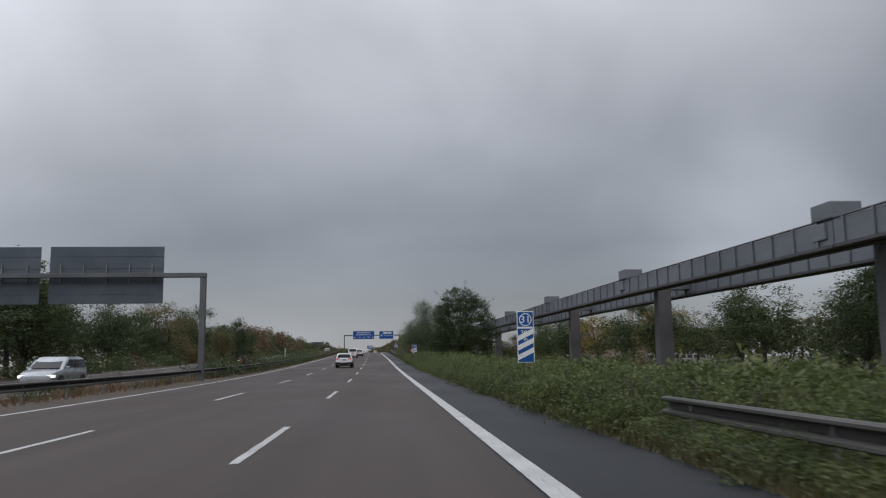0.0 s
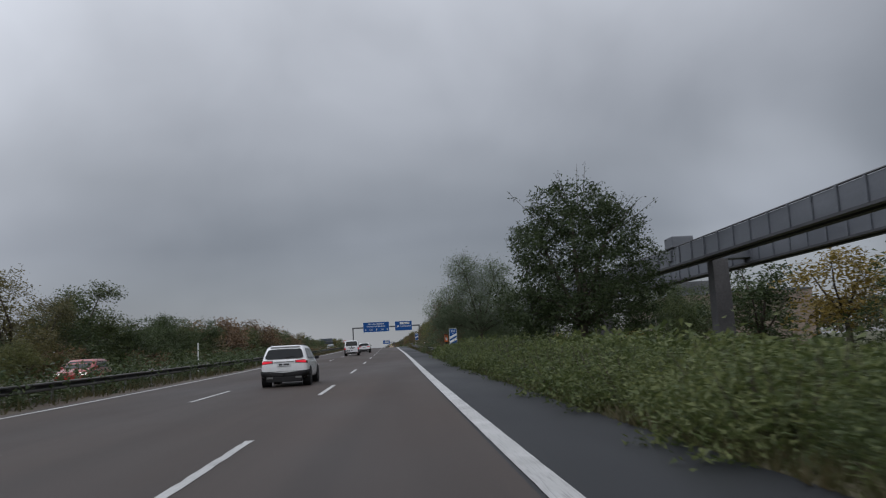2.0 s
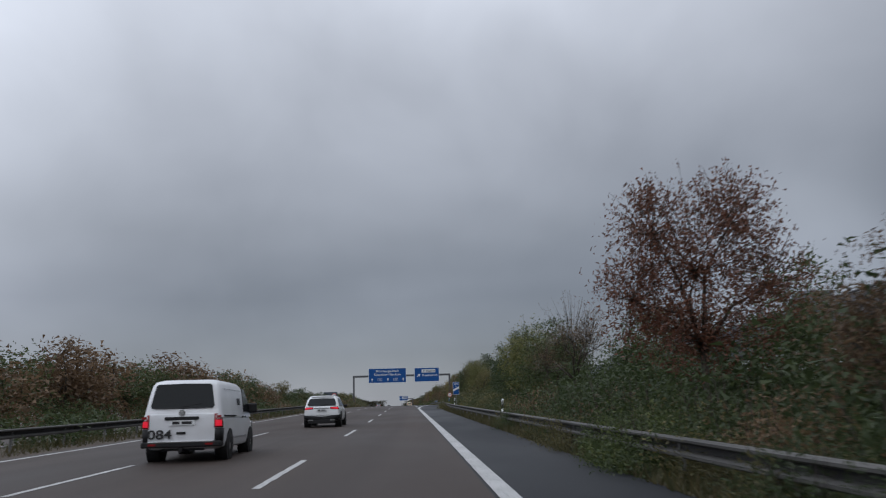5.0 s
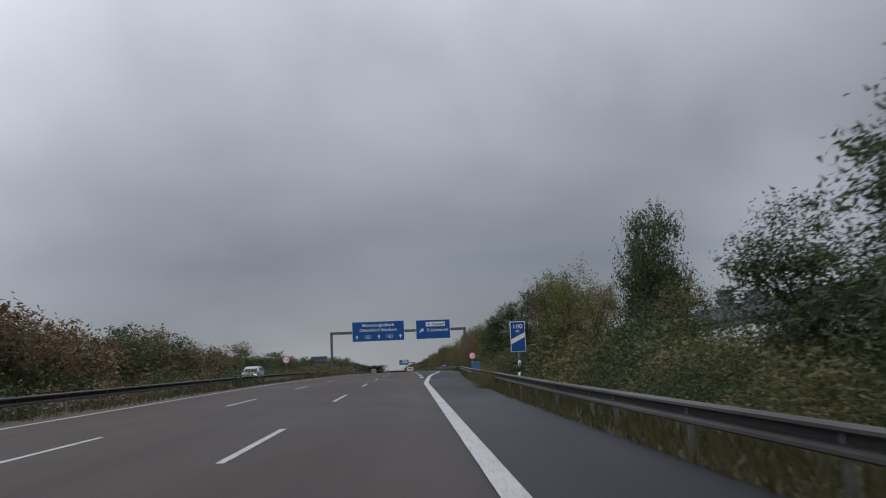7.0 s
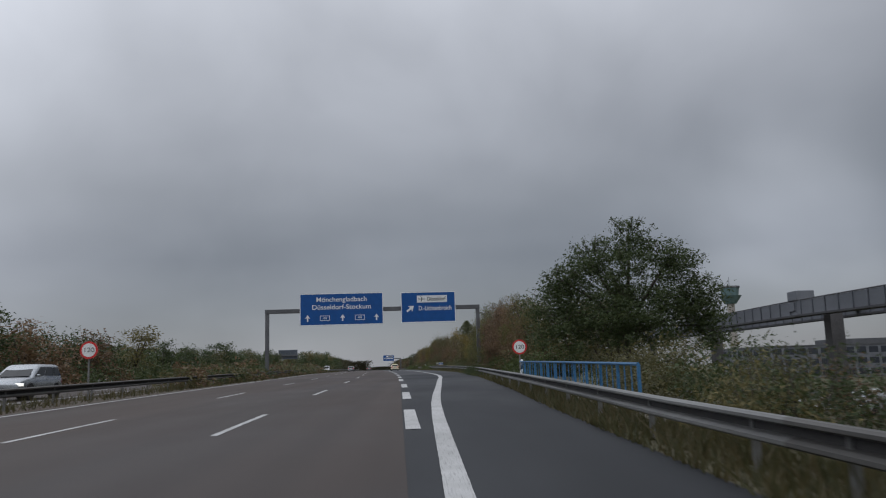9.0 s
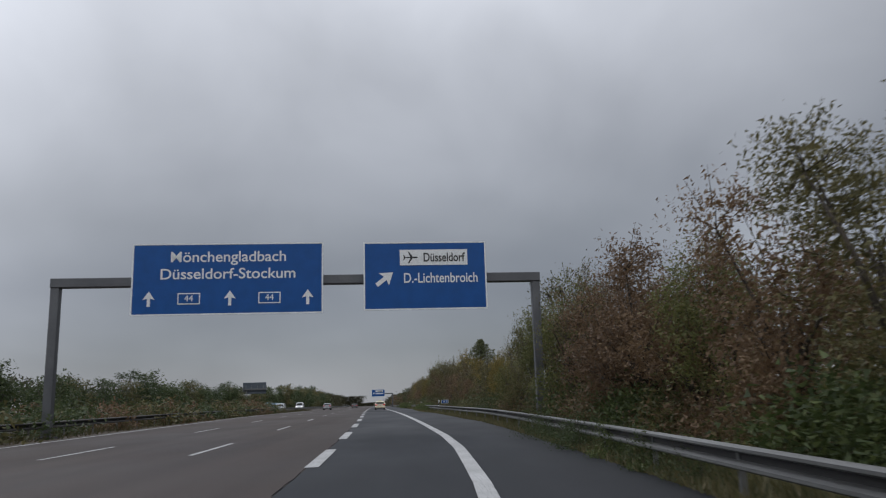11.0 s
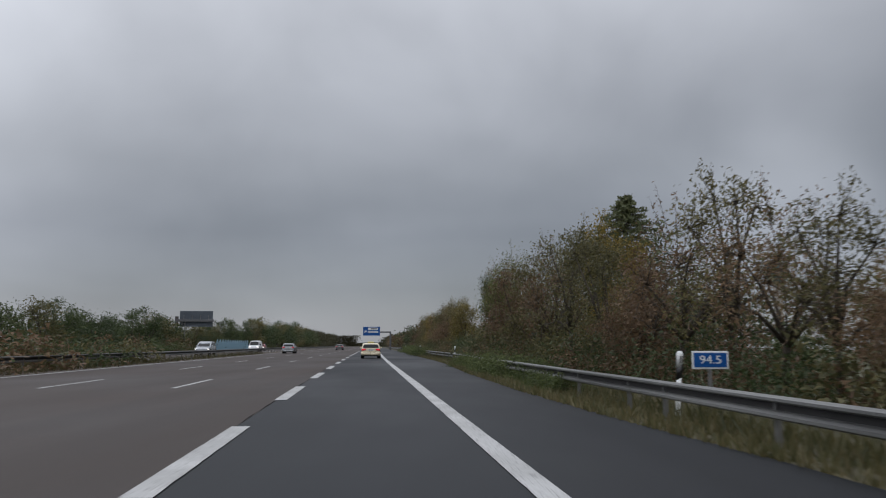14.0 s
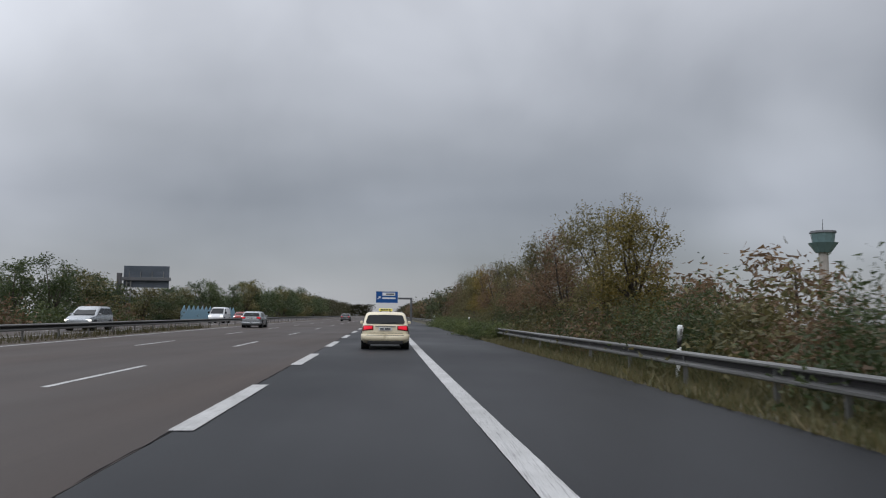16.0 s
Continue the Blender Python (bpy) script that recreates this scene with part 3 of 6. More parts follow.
for key, h, w, n, low, clumps, per, leaf, mat, seed, extra in (
        ("green", 7.6, 2.9, 7, .25, 180, 56, .080, M_GREEN, 1, {}), ("green2", 7.8, 2.4, 6, .2, 170, 56, .080, M_GREEN, 2, {}), ("olive", 6.7, 2.7, 8, .15, 180, 62, .060, M_OLIVE, 3, dict(twigs=5)), ("lime", 6.9, 2.6, 8, .18, 180, 62, .060, M_LIME, 12, dict(twigs=5)),
        ("olive2", 6.6, 2.2, 7, .2, 160, 58, .060, M_OLIVE, 4, dict(inner=.35)), ("rust", 5.7, 2.5, 8, .12, 180, 62, .056, M_RUST, 5, dict(twigs=5)), ("yellow", 6.7, 2.5, 8, .2, 180, 62, .062, M_YELLOW, 6, dict(twigs=5)),
        ("sparse", 6.8, 2.4, 8, .3, 190, 18, .075, M_OLIVE, 7, dict(twigs=16, inner=.4, fill=60)), ("sparse_rust", 6.8, 2.6, 8, .3, 240, 18, .07, M_RUST, 8, dict(twigs=20, inner=.4, fill=40)), ("bare", 4.8, 2.0, 8, .3, 150, 4, .026, M_RUST, 9, dict(twigs=90, inner=.3, fill=0, shoots=34, trunk_r=.085))):
    shape = lobes_round(R, h, w, n, low)
    proto(key, tree("tree", h * 1.03, shape, clumps, per, leaf, mat, seed, spread=.26, **{"shoots": 3, **extra}))
    if key in ("green", "green2", "olive", "olive2", "rust", "yellow", "lime"):
        proto(key + "_far", tree("tree", h * 1.03, shape, 110, 27, .13, mat, seed + 100, spread=.36, twigs=2, fill=300, shoots=0))
def conifer():
    rng = np.random.default_rng(10); root = new("conifer"); bm = bmesh.new(); h = 9.0
    add_tube(bm, [(0, 0, -.3), (0, 0, h * .5), (0, 0, h * .97)], [.16, .1, .02], 7); pts = []
    for k in range(210):
        z = 0.8 + (h - .9) * (k / 210); r = (min(9.0 * (1 - z / h), 3.0) + .06) * (.75 + .5 * rng.random()); a = 2.4 * k
        tip = Vector((math.cos(a) * r, math.sin(a) * r, z - .12 * r))
        add_tube(bm, [(0, 0, z + .1), tip], [.025, .008], 4)
        for q in np.linspace(.25, 1.0, 5):
            pts.append(np.array(tip) * np.array((q, q, 1)) + rng.normal(size=(8, 3)) * (.03 + .055 * r) * np.array((1, 1, .5)))
    pts = np.concatenate(pts)
    part("trunk", bm, M_BARK, root, smooth=True)
    finish("crown", leaf_mesh("crown", pts, .15 * (.6 + .8 * rng.random(len(pts))), rng, M_CONIFER, .1, .35), M_CONIFER, root)
    root["tall"] = h
    return root
proto("conifer", conifer())
def shrub(kind, w, h, n, leaf, mat, seed, stems=7, up=.5):
    """A low mound of leafy shoots on thin stems."""
    rng = np.random.default_rng(seed); root = new(kind); bm = bmesh.new(); pts = []
    for k in range(stems):
        a = 6.28 * rng.random(); q = w * .8 * rng.random() ** .6
        add_tube(bm, [(q * .3 * math.cos(a), q * .3 * math.sin(a), -.2), (q * .8 * math.cos(a), q * .8 * math.sin(a), h * .55), (q * math.cos(a), q * math.sin(a), h * (.75 + .2 * rng.random()))], [.018, .012, .004], 4)
    nb = 26
    for k in range(nb):
        d = rng.normal(size=3); d /= np.linalg.norm(d); d[2] = abs(d[2])
        c = d * np.array((w, w, h * .86)) * (.55 + .45 * rng.random()); c[2] = max(c[2], .1)
        m = n // nb
        pts.append(c + rng.normal(size=(m, 3)) * np.array((w * .2, w * .2, h * .13)))
    pts = np.concatenate(pts); pts[:, 2] = np.abs(pts[:, 2]); size = leaf * (.55 + .9 * rng.random(len(pts)))
    d = rng.normal(size=(170, 3)); d *= (.62 * rng.random(170) ** .4 / np.linalg.norm(d, axis=1))[:, None]; d[:, 2] = np.abs(d[:, 2])
    pts = np.concatenate([pts, d * np.array((w, w, h))]); size = np.concatenate([size, np.full(170, .085)])
    part("stem", bm, M_BARK, root)
    finish("foliage", leaf_mesh("foliage", pts, size, rng, mat, up), mat, root)
    root["tall"] = h
    return root
for i in range(4):
    proto("hedge%d" % i, shrub("shrub", 1.15, 1.3, 3000, .048, M_HEDGE, 20 + i))
for key, w, h, mat, seed in (("farbrush0", 1.5, 1.8, M_OLIVE, 80), ("farbrush1", 1.6, 2.0, M_GREEN, 81), ("farbrush2", 1.5, 1.9, M_RUST, 82)):
    proto(key, shrub("shrub", w, h, 430, .115, mat, seed))
for i in range(2):
    proto("hedgeback%d" % i, shrub("shrub", 1.15, 1.3, 800, .10, M_HEDGE, 70 + i))
    proto("brush%d" % i, shrub("shrub", 1.5, 1.8, 1150, .058, M_OLIVE, 30 + i))
    # darkbrush and tallbrush: dark maple tone stands in for shade under the trees
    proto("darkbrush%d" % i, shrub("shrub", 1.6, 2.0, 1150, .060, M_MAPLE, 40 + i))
    proto("tallbrush%d" % i, shrub("shrub", 2.0, 3.4, 2300, .070, M_MAPLE, 60 + i, 9))
    proto("rustbrush%d" % i, shrub("shrub", 1.5, 1.9, 1150, .057, M_RUST, 50 + i))
USED = set()
def plant(key, x, y, top, turn, label, category, group, width=1.0, lift=None):
    """Puts a plant on the ground so that its top stands at the height `top` over the road."""
    ob = PROTO[key]; g = GZ(x, y) if lift is None else lift
    s = max(0.25, (CZ(y) + top - g) / ob["tall"])
    m = Matrix.Translation((CX(y) + x, y, g)) @ Matrix.Rotation(turn, 4, "Z") @ Matrix.Diagonal((s * width, s * width, s, 1))
    if key in USED:
        o = copy_thing(ob, m @ Matrix.Diagonal((*(1 / v for v in ob.scale), 1)))
    else:
        USED.add(key); o = ob; o.matrix_basis = m
    tagged(o, label, category, group)
    return o
RR = random.Random(5)
RR2 = random.Random(17)
MASS = {}
def mass_plant(key, x, y, top, turn, width, where):
    """A plant too deep in the thicket to tell apart: its leaves join the undergrowth there."""
    ob = PROTO[key]; g = GZ(x, y); s = max(0.25, (CZ(y) + top - g) / ob["tall"])
    leaves = [c for c in ob.children if len(c.data.polygons) > 400][0].data
    co = np.empty(len(leaves.vertices) * 3); leaves.vertices.foreach_get("co", co); co = co.reshape(-1, 3)
    c, d = math.cos(turn), math.sin(turn)
    co = co @ np.array([[c * s * width, d * s * width, 0], [-d * s * width, c * s * width, 0], [0, 0, s]]) + np.array((CX(y) + x, y, g))
    MASS.setdefault((where, leaves.materials[0].name), []).append(co)
def build_mass():
    for (where, mat), parts in MASS.items():
        v = np.concatenate(parts); n = len(v) // 3
        me = bpy.data.meshes.new("undergrowth"); me.vertices.add(3 * n); me.vertices.foreach_set("co", v.ravel())
        me.loops.add(3 * n); me.loops.foreach_set("vertex_index", np.arange(3 * n))
        me.polygons.add(n); me.polygons.foreach_set("loop_start", np.arange(0, 3 * n, 3)); me.polygons.foreach_set("loop_total", np.full(n, 3))
        me.update()
        tagged(finish("undergrowth", me, bpy.data.materials[mat]), "tangled autumn undergrowth " + where, "undergrowth", kind="stuff")
LABELS = {"lime": "yellow-green autumn tree", "green": "leafy green tree", "green2": "slender leafy green tree", "olive": "olive-brown autumn tree", "olive2": "loose olive autumn tree", "rust": "rust-brown autumn tree",
          "yellow": "yellowing autumn tree", "sparse": "thin tree with sparse olive leaves", "sparse_rust": "thin tree with sparse rust-red leaves", "bare": "nearly bare grey-brown tree", "conifer": "dark green conifer"}
def band(rows, x, jitter, keys, where, group, width=1.0):
    for y, top in rows:
        k = RR.choice(keys)
        if y > 525 and k + "_far" in PROTO: k += "_far"
        plant(k, x + RR.uniform(-jitter, jitter), y + RR.uniform(-1, 1), top * RR.uniform(.94, 1.04), RR.uniform(0, 6.28), LABELS[k.replace("_far", "")] + " " + where, "tree", group, width * RR.uniform(.9, 1.1))

# single trees that stand out, right of the road
rng9 = np.random.default_rng(77)
maple = tree("maple_tree", 9.9, [(0, 0, 5.6, 3.3, 3.2, 3.9), (-.2, 0, 8.2, 1.9, 1.9, 1.6), (-2.4, .2, 4.0, 1.6, 1.6, 1.9), (2.6, 0, 4.6, 1.7, 1.6, 1.7), (1.3, -.9, 7.0, 1.7, 1.6, 1.5), (-1.6, .6, 6.6, 1.6, 1.6, 1.6),
      (.3, -1.8, 3.4, 2.0, 1.4, 1.5), (2.9, .4, 2.8, 1.2, 1.3, 1.2), (-2.7, -.2, 2.6, 1.2, 1.3, 1.0), (0, 1.8, 3.4, 2.2, 1.4, 1.6)], 700, 60, .080, M_MAPLE, 61, shoots=6, spread=.22, trunk_r=.28, fill=1600)
maple.matrix_basis = Matrix.Translation((CX(136) + 8.5, 136.0, GZ(8.5, 136))) @ Matrix.Diagonal((1.1, 1.1, 1.02, 1))
tagged(maple, "big dense dark green maple tree behind the hedge", "tree")
willow = tree("willow_tree", 10.3, [(-1.4, 0, 8.3, 1.7, 1.6, 1.9), (1.6, .2, 7.8, 1.8, 1.6, 1.6), (0, 0, 5.6, 3.6, 2.6, 2.2), (-3.6, .2, 4.6, 2.0, 1.8, 1.9), (3.1, .1, 5.2, 1.7, 1.6, 1.5), (-4.2, 0, 2.9, 1.5, 1.5, 1.5),
      (-1.8, -.6, 3.4, 2.0, 1.6, 1.6), (1.8, -.4, 3.4, 2.0, 1.6, 1.6), (3.8, 0, 3.4, 1.1, 1.2, 1.3), (0, 1, 2.4, 3.4, 1.4, 1.4)], 900, 80, .085, M_WILLOW, 62, spread=.40, up=-.1, slim=.32, twigs=5, trunk_r=.3, fill=3600, shoots=8)
willow.matrix_basis = Matrix.Translation((CX(177) + 7.7, 177.0, GZ(7.7, 177)))
tagged(willow, "tall silvery green willow tree beside the verge", "tree")
red_tree = tree("tree", 6.9, [(0, 0, 4.3, 1.9, 1.8, 2.0), (-1.1, 0, 5.3, 1.1, 1.1, 1.1), (1.2, .3, 5.6, 1.2, 1.2, 1.1), (1.9, 0, 3.9, 1.1, 1.1, 1.1), (-1.7, .1, 3.6, 1.0, 1.1, 1.1), (0, 0, 2.6, 1.9, 1.5, .9)],
      420, 34, .058, M_REDLEAF, 63, shoots=34, spread=.28, twigs=40, inner=.4, trunk_r=.13, fill=60)
red_tree.matrix_basis = Matrix.Translation((CX(198) + 5.85, 198.0, GZ(5.85, 198))) @ Matrix.Diagonal((.92, .92, 1, 1))
tagged(red_tree, "sparse tree with red-brown autumn leaves and thin twigs", "tree")
oak = tree("oak_tree", 12.0, [(0, 0, 7.0, 3.9, 3.6, 3.2), (.5, 0, 10.7, 1.5, 1.5, 1.35), (-3.5, 0, 6.3, 2.0, 2.0, 1.8), (3.5, 0, 6.7, 2.0, 2.0, 1.5), (2.1, -1.4, 8.9, 1.6, 1.6, 1.4), (-1.9, -1.2, 8.9, 1.5, 1.6, 1.6), (-3.6, -1, 8.0, 1.0, 1.2, .9), (4.5, -.4, 5.4, 1.1, 1.4, 1.0),
      (-3.8, -.8, 4.6, 1.8, 1.8, 1.6), (3.9, -.6, 4.8, 1.8, 1.8, 1.6), (0, -2.2, 5.4, 3.0, 1.8, 2.2)], 600, 60, .10, M_MAPLE, 64, shoots=12, spread=.30, trunk_r=.3, fill=1600)
oak.matrix_basis = Matrix.Translation((CX(331) + 13.2, 331.0, GZ(13.2, 331))) @ Matrix.Diagonal((1.05, 1.05, (CZ(331) + 9.1 - GZ(13.2, 331)) / 12.0, 1))
tagged(oak, "broad dark green oak tree below the bridge railing", "tree")
plant("conifer", 16.3, 446, 9.7, 0.4, "dark green conifer above the roadside thicket", "conifer", "")
plant("yellow", 14.2, 442.5, 7.4, 1.9, "yellowing autumn tree in the roadside thicket", "tree", "roadside thicket trees", .9)
for k, x, y, top, w in (("green", 8.0, 229, 6.6, 1.2), ("lime", 7.6, 236, 6.8, 1.2), ("green", 7.4, 244, 6.0, 1.2), ("green", 7.9, 251, 5.0, 1.1), ("bare", 7.0, 219, 6.2, 1.0), ("green2", 13.0, 278, 9.6, .62), ("rust", 4.9, 184, 3.4, .9), ("rust", 6.2, 190, 4.2, .9), ("green2", 9.3, 192, 5.6, 1.0), ("green", 10.5, 202, 5.8, 1.0), ("sparse", 9.4, 210, 5.0, 1.0), ("green", 11.5, 222, 6.4, 1.0),
                        ("green2", 9.8, 234, 5.2, 1.1), ("olive", 9.4, 243, 4.0, 1.1), ("green", 12.4, 277, 10.0, .55), ("olive", 6.8, 267, 4.3, .9), ("lime", 6.9, 271, 5.8, .95), ("olive", 6.8, 275, 5.5, .9),
                        ("bare", 8.1, 284.0, 6.0, 1.0), ("rust", 4.4, 181, 3.2, .9), ("olive", 5.4, 187, 3.6, .9), ("sparse", 9.6, 264, 4.2, 1.0), ("olive", 7.4, 278, 5.3, 1.0), ("green2", 7.1, 275.5, 5.0, 1.1)):
    plant(k, x, y, top, RR.uniform(0, 6.28), LABELS[k] + " at the edge of the verge", "tree", "trees along the verge", w)
for k, x, y, top, w in (("green2", -15.3, 113, 5.0, 1.0), ("olive2", -15.5, 107.5, 4.0, 1.1), ("green2", -15.4, 118, 3.6, 1.1), ("lime", -15.3, 125, 2.6, 1.1)):
    plant(k, x, y, top, RR.uniform(0, 6.28), LABELS[k] + " growing on the median", "tree", "trees on the median", w)
# thicket on the embankment beyond the bridge
band([(342, 5.6), (346, 6.6), (350, 6.6), (354, 6.0)], 10.2, .4, ("lime", "olive", "lime", "rust"), "in the roadside thicket", "roadside thicket trees")
band([(355.5, 5.8), (358, 6.4), (360.5, 6.6), (363, 6.0)], 10.3, .3, ("rust", "rust", "rust"), "in the roadside thicket", "roadside thicket trees")
def row(x, *plants):
    for k, y, top in plants:
        plant(k, x + RR.uniform(-.25, .25), y, top, RR.uniform(0, 6.28), LABELS[k] + " in the roadside thicket", "tree", "roadside thicket trees", RR.uniform(.85, 1.05))
row(10.5, ("bare", 366, 6.6), ("lime", 369.5, 7.2), ("sparse", 372, 7.7), ("lime", 376, 6.7), ("olive2", 380.5, 6.5), ("olive", 384, 4.3), ("sparse", 386.8, 5.1), ("lime", 389.5, 4.2))
row(10.9, ("yellow", 393, 4.6), ("yellow", 396.5, 4.6), ("olive", 400.5, 4.2), ("sparse", 403.5, 4.6), ("rust", 406, 3.1), ("sparse", 408.5, 2.7), ("olive2", 412, 2.4), ("rust", 415, 3.4), ("sparse", 417.5, 4.3), ("sparse_rust", 419.7, 5.1),
    ("sparse", 422.5, 5.9), ("sparse_rust", 425, 5.6), ("rust", 428, 4.0), ("olive", 432, 5.6), ("sparse", 437, 6.5), ("sparse_rust", 441, 6.5), ("olive", 444, 6.2), ("rust", 448, 6.0), ("lime", 452, 7.4), ("olive2", 456.5, 5.8),
    ("green2", 457.6, 6.0), ("rust", 463.5, 2.0), ("olive", 467, 1.8), ("rust", 471, 2.4), ("yellow", 476, 5.3), ("olive", 481, 5.8), ("rust", 486.5, 5.7), ("olive2", 491, 5.6), ("rust", 496.5, 4.7), ("olive", 503, 5.2))
row(11.8, ("olive", 510, 5.6), ("rust", 518, 5.8), ("yellow", 526, 5.8), ("olive2", 534, 6.2), ("olive", 543, 6.4), ("rust", 552, 6.0))
band([(y, 5.4 if y < 380 else 3.2 if 392 < y < 432 else 2.4 if y > 453 else 4.8) for y in range(338, 470, 6)], 15.2, 1.2, ("olive_far", "rust_far", "green_far"), "at the back of the roadside thicket", "roadside thicket trees", 1.35)
band([(y, 4.4) for y in range(480, 560, 8)], 15.8, 1.2, ("olive_far", "rust_far", "green_far"), "at the back of the roadside thicket", "roadside thicket trees", 1.35)
band([(y, 6.0) for y in range(560, 900, 14)], 14, 2, ("olive", "green", "rust", "green2"), "in the roadside thicket", "roadside thicket trees", 1.3)
# behind the monorail and on the low ground
for y in range(62, 300, 7):
    k = RR.choice(("green", "green2", "green", "yellow", "green2")) + ("_far" if y > 130 else "")
    plant(k, RR.uniform(24, 32), y, (RR.uniform(6.3, 8.0) - CZ(y) * .8 + (1.0 if y < 75 else 0)) if not 165 < y < 250 else RR.uniform(1.2, 2.0), RR.uniform(0, 6.28), LABELS[k.replace("_far", "")] + " beyond the monorail", "tree", "trees beyond the monorail", 1.5)
for y in (44, 50, 57):
    plant("green_far", 24 + RR.uniform(-2, 2), y + 6, 7.2, RR.uniform(0, 6.28), "leafy green tree beyond the monorail", "tree", "trees beyond the monorail", 1.1)
for k, x, y, top, w in (("green", 21.5, 58, 7.4, 1.2), ("green2", 22.5, 64, 7.8, 1.3), ("green", 22, 70, 7.2, 1.2), ("green2", 23, 76, 6.0, 1.2)):
    plant(k, x, y, top, RR.uniform(0, 6.28), LABELS[k] + " beyond the monorail", "tree", "trees beyond the monorail", w)
for k, x, y, top, w in (("green", 43.5, 231, 8.4, 1.2), ("green2", 48.0, 231, 7.6, 1.2), ("green", 30.0, 184, 7.0, .95), ("green2", 27.5, 176, 6.2, 1.0), ("green", 26.0, 169, 5.8, 1.1), ("green", 31.5, 178, 6.4, 1.0), ("green", 29.5, 195, 4.0, 1.1), ("sparse_rust", 27.0, 196, 3.4, 1.0),
                        ("green", 12.0, 184, 3.9, 1.0), ("green2", 14.0, 187.5, 3.6, 1.0), ("green", 16.5, 192, 3.2, 1.0), ("green2", 10.6, 188, 3.2, 1.0), ("bare", 26.6, 206, 4.6, 1.0), ("green2", 28.6, 208, 4.3, 1.0), ("green", 24.5, 203, 3.4, 1.1)):
    plant(k, x, y, top, RR2.uniform(0, 6.28), LABELS[k] + " near the monorail and the hall", "tree", "trees beyond the monorail", w)
# left of the opposite carriageway
yy = 70.0
while yy < 900:
    top = float(np.interp(yy, [70, 95, 112, 122, 130, 160, 178, 188, 199, 225, 250, 282, 300, 340, 358, 378, 412, 443, 456, 471, 490, 503, 520, 538, 548, 560, 585, 620, 700, 900], [9.5, 11.5, 12.5, 10.0, 8.8, 8.8, 10.2, 9.6, 6.6, 8.0, 8.6, 9.4, 9.2, 8.7, 8.2, 7.8, 6.4, 6.5, 6.2, 7.8, 7.8, 6.6, 6.6, 8.0, 6.9, 6.6, 5.4, 8.0, 11.0, 13.5]))
    k = RR.choice(("green", "green2", "green", "olive", "green2", "green") if yy < 230 or 380 < yy < 430 else ("green", "green2", "green", "olive", "green2") if yy > 430 else ("rust", "green", "olive2", "green", "rust", "green2")) + ("_far" if yy > 240 else "")
    plant(k, -36.5 + RR.uniform(-2.2, 1.6), yy, top * RR.uniform(.80, 1.06), RR.uniform(0, 6.28), LABELS[k.replace("_far", "")] + " behind the opposite carriageway", "tree", "trees behind the opposite carriageway", RR.uniform(1.15, 1.6))
    yy += RR.uniform(4.4, 7.0) if yy < 600 else RR.uniform(8, 12)
# hedge of brambles beside the shoulder
y = 38.0
while y < 166:
    near = 3.02 + .12 * math.sin(y * .7) if y > 50 else 4.3
    for row, dx in enumerate((0.0, 1.3, 2.8, 4.5)):
        top = (1.1 if y < 120 else 1.28) * RR.uniform(.72, 1.16) + (.1 * row)
        spec = ("hedge%d" % RR.randrange(4), near + dx + RR.uniform(-.22, .22), y + RR.uniform(-.4, .4), top, RR.uniform(0, 6.28))
        if row < 2 and y < 150: plant(*spec, "dense leafy green bramble shrub on the verge", "shrub", "bramble hedge on the verge", 1.05)
        else: mass_plant("hedgeback%d" % RR.randrange(2), *spec[1:], 1.05, "behind the bramble hedge")
    y += 1.45
for k in range(10):
    plant("hedge%d" % (k % 4), 2.85 + RR.uniform(-.15, .2), 37 + 1.4 * k, .55, RR.uniform(0, 6.28), "low leafy weeds in front of the guard rail", "shrub", "weeds in front of the guard rail", 1.6)
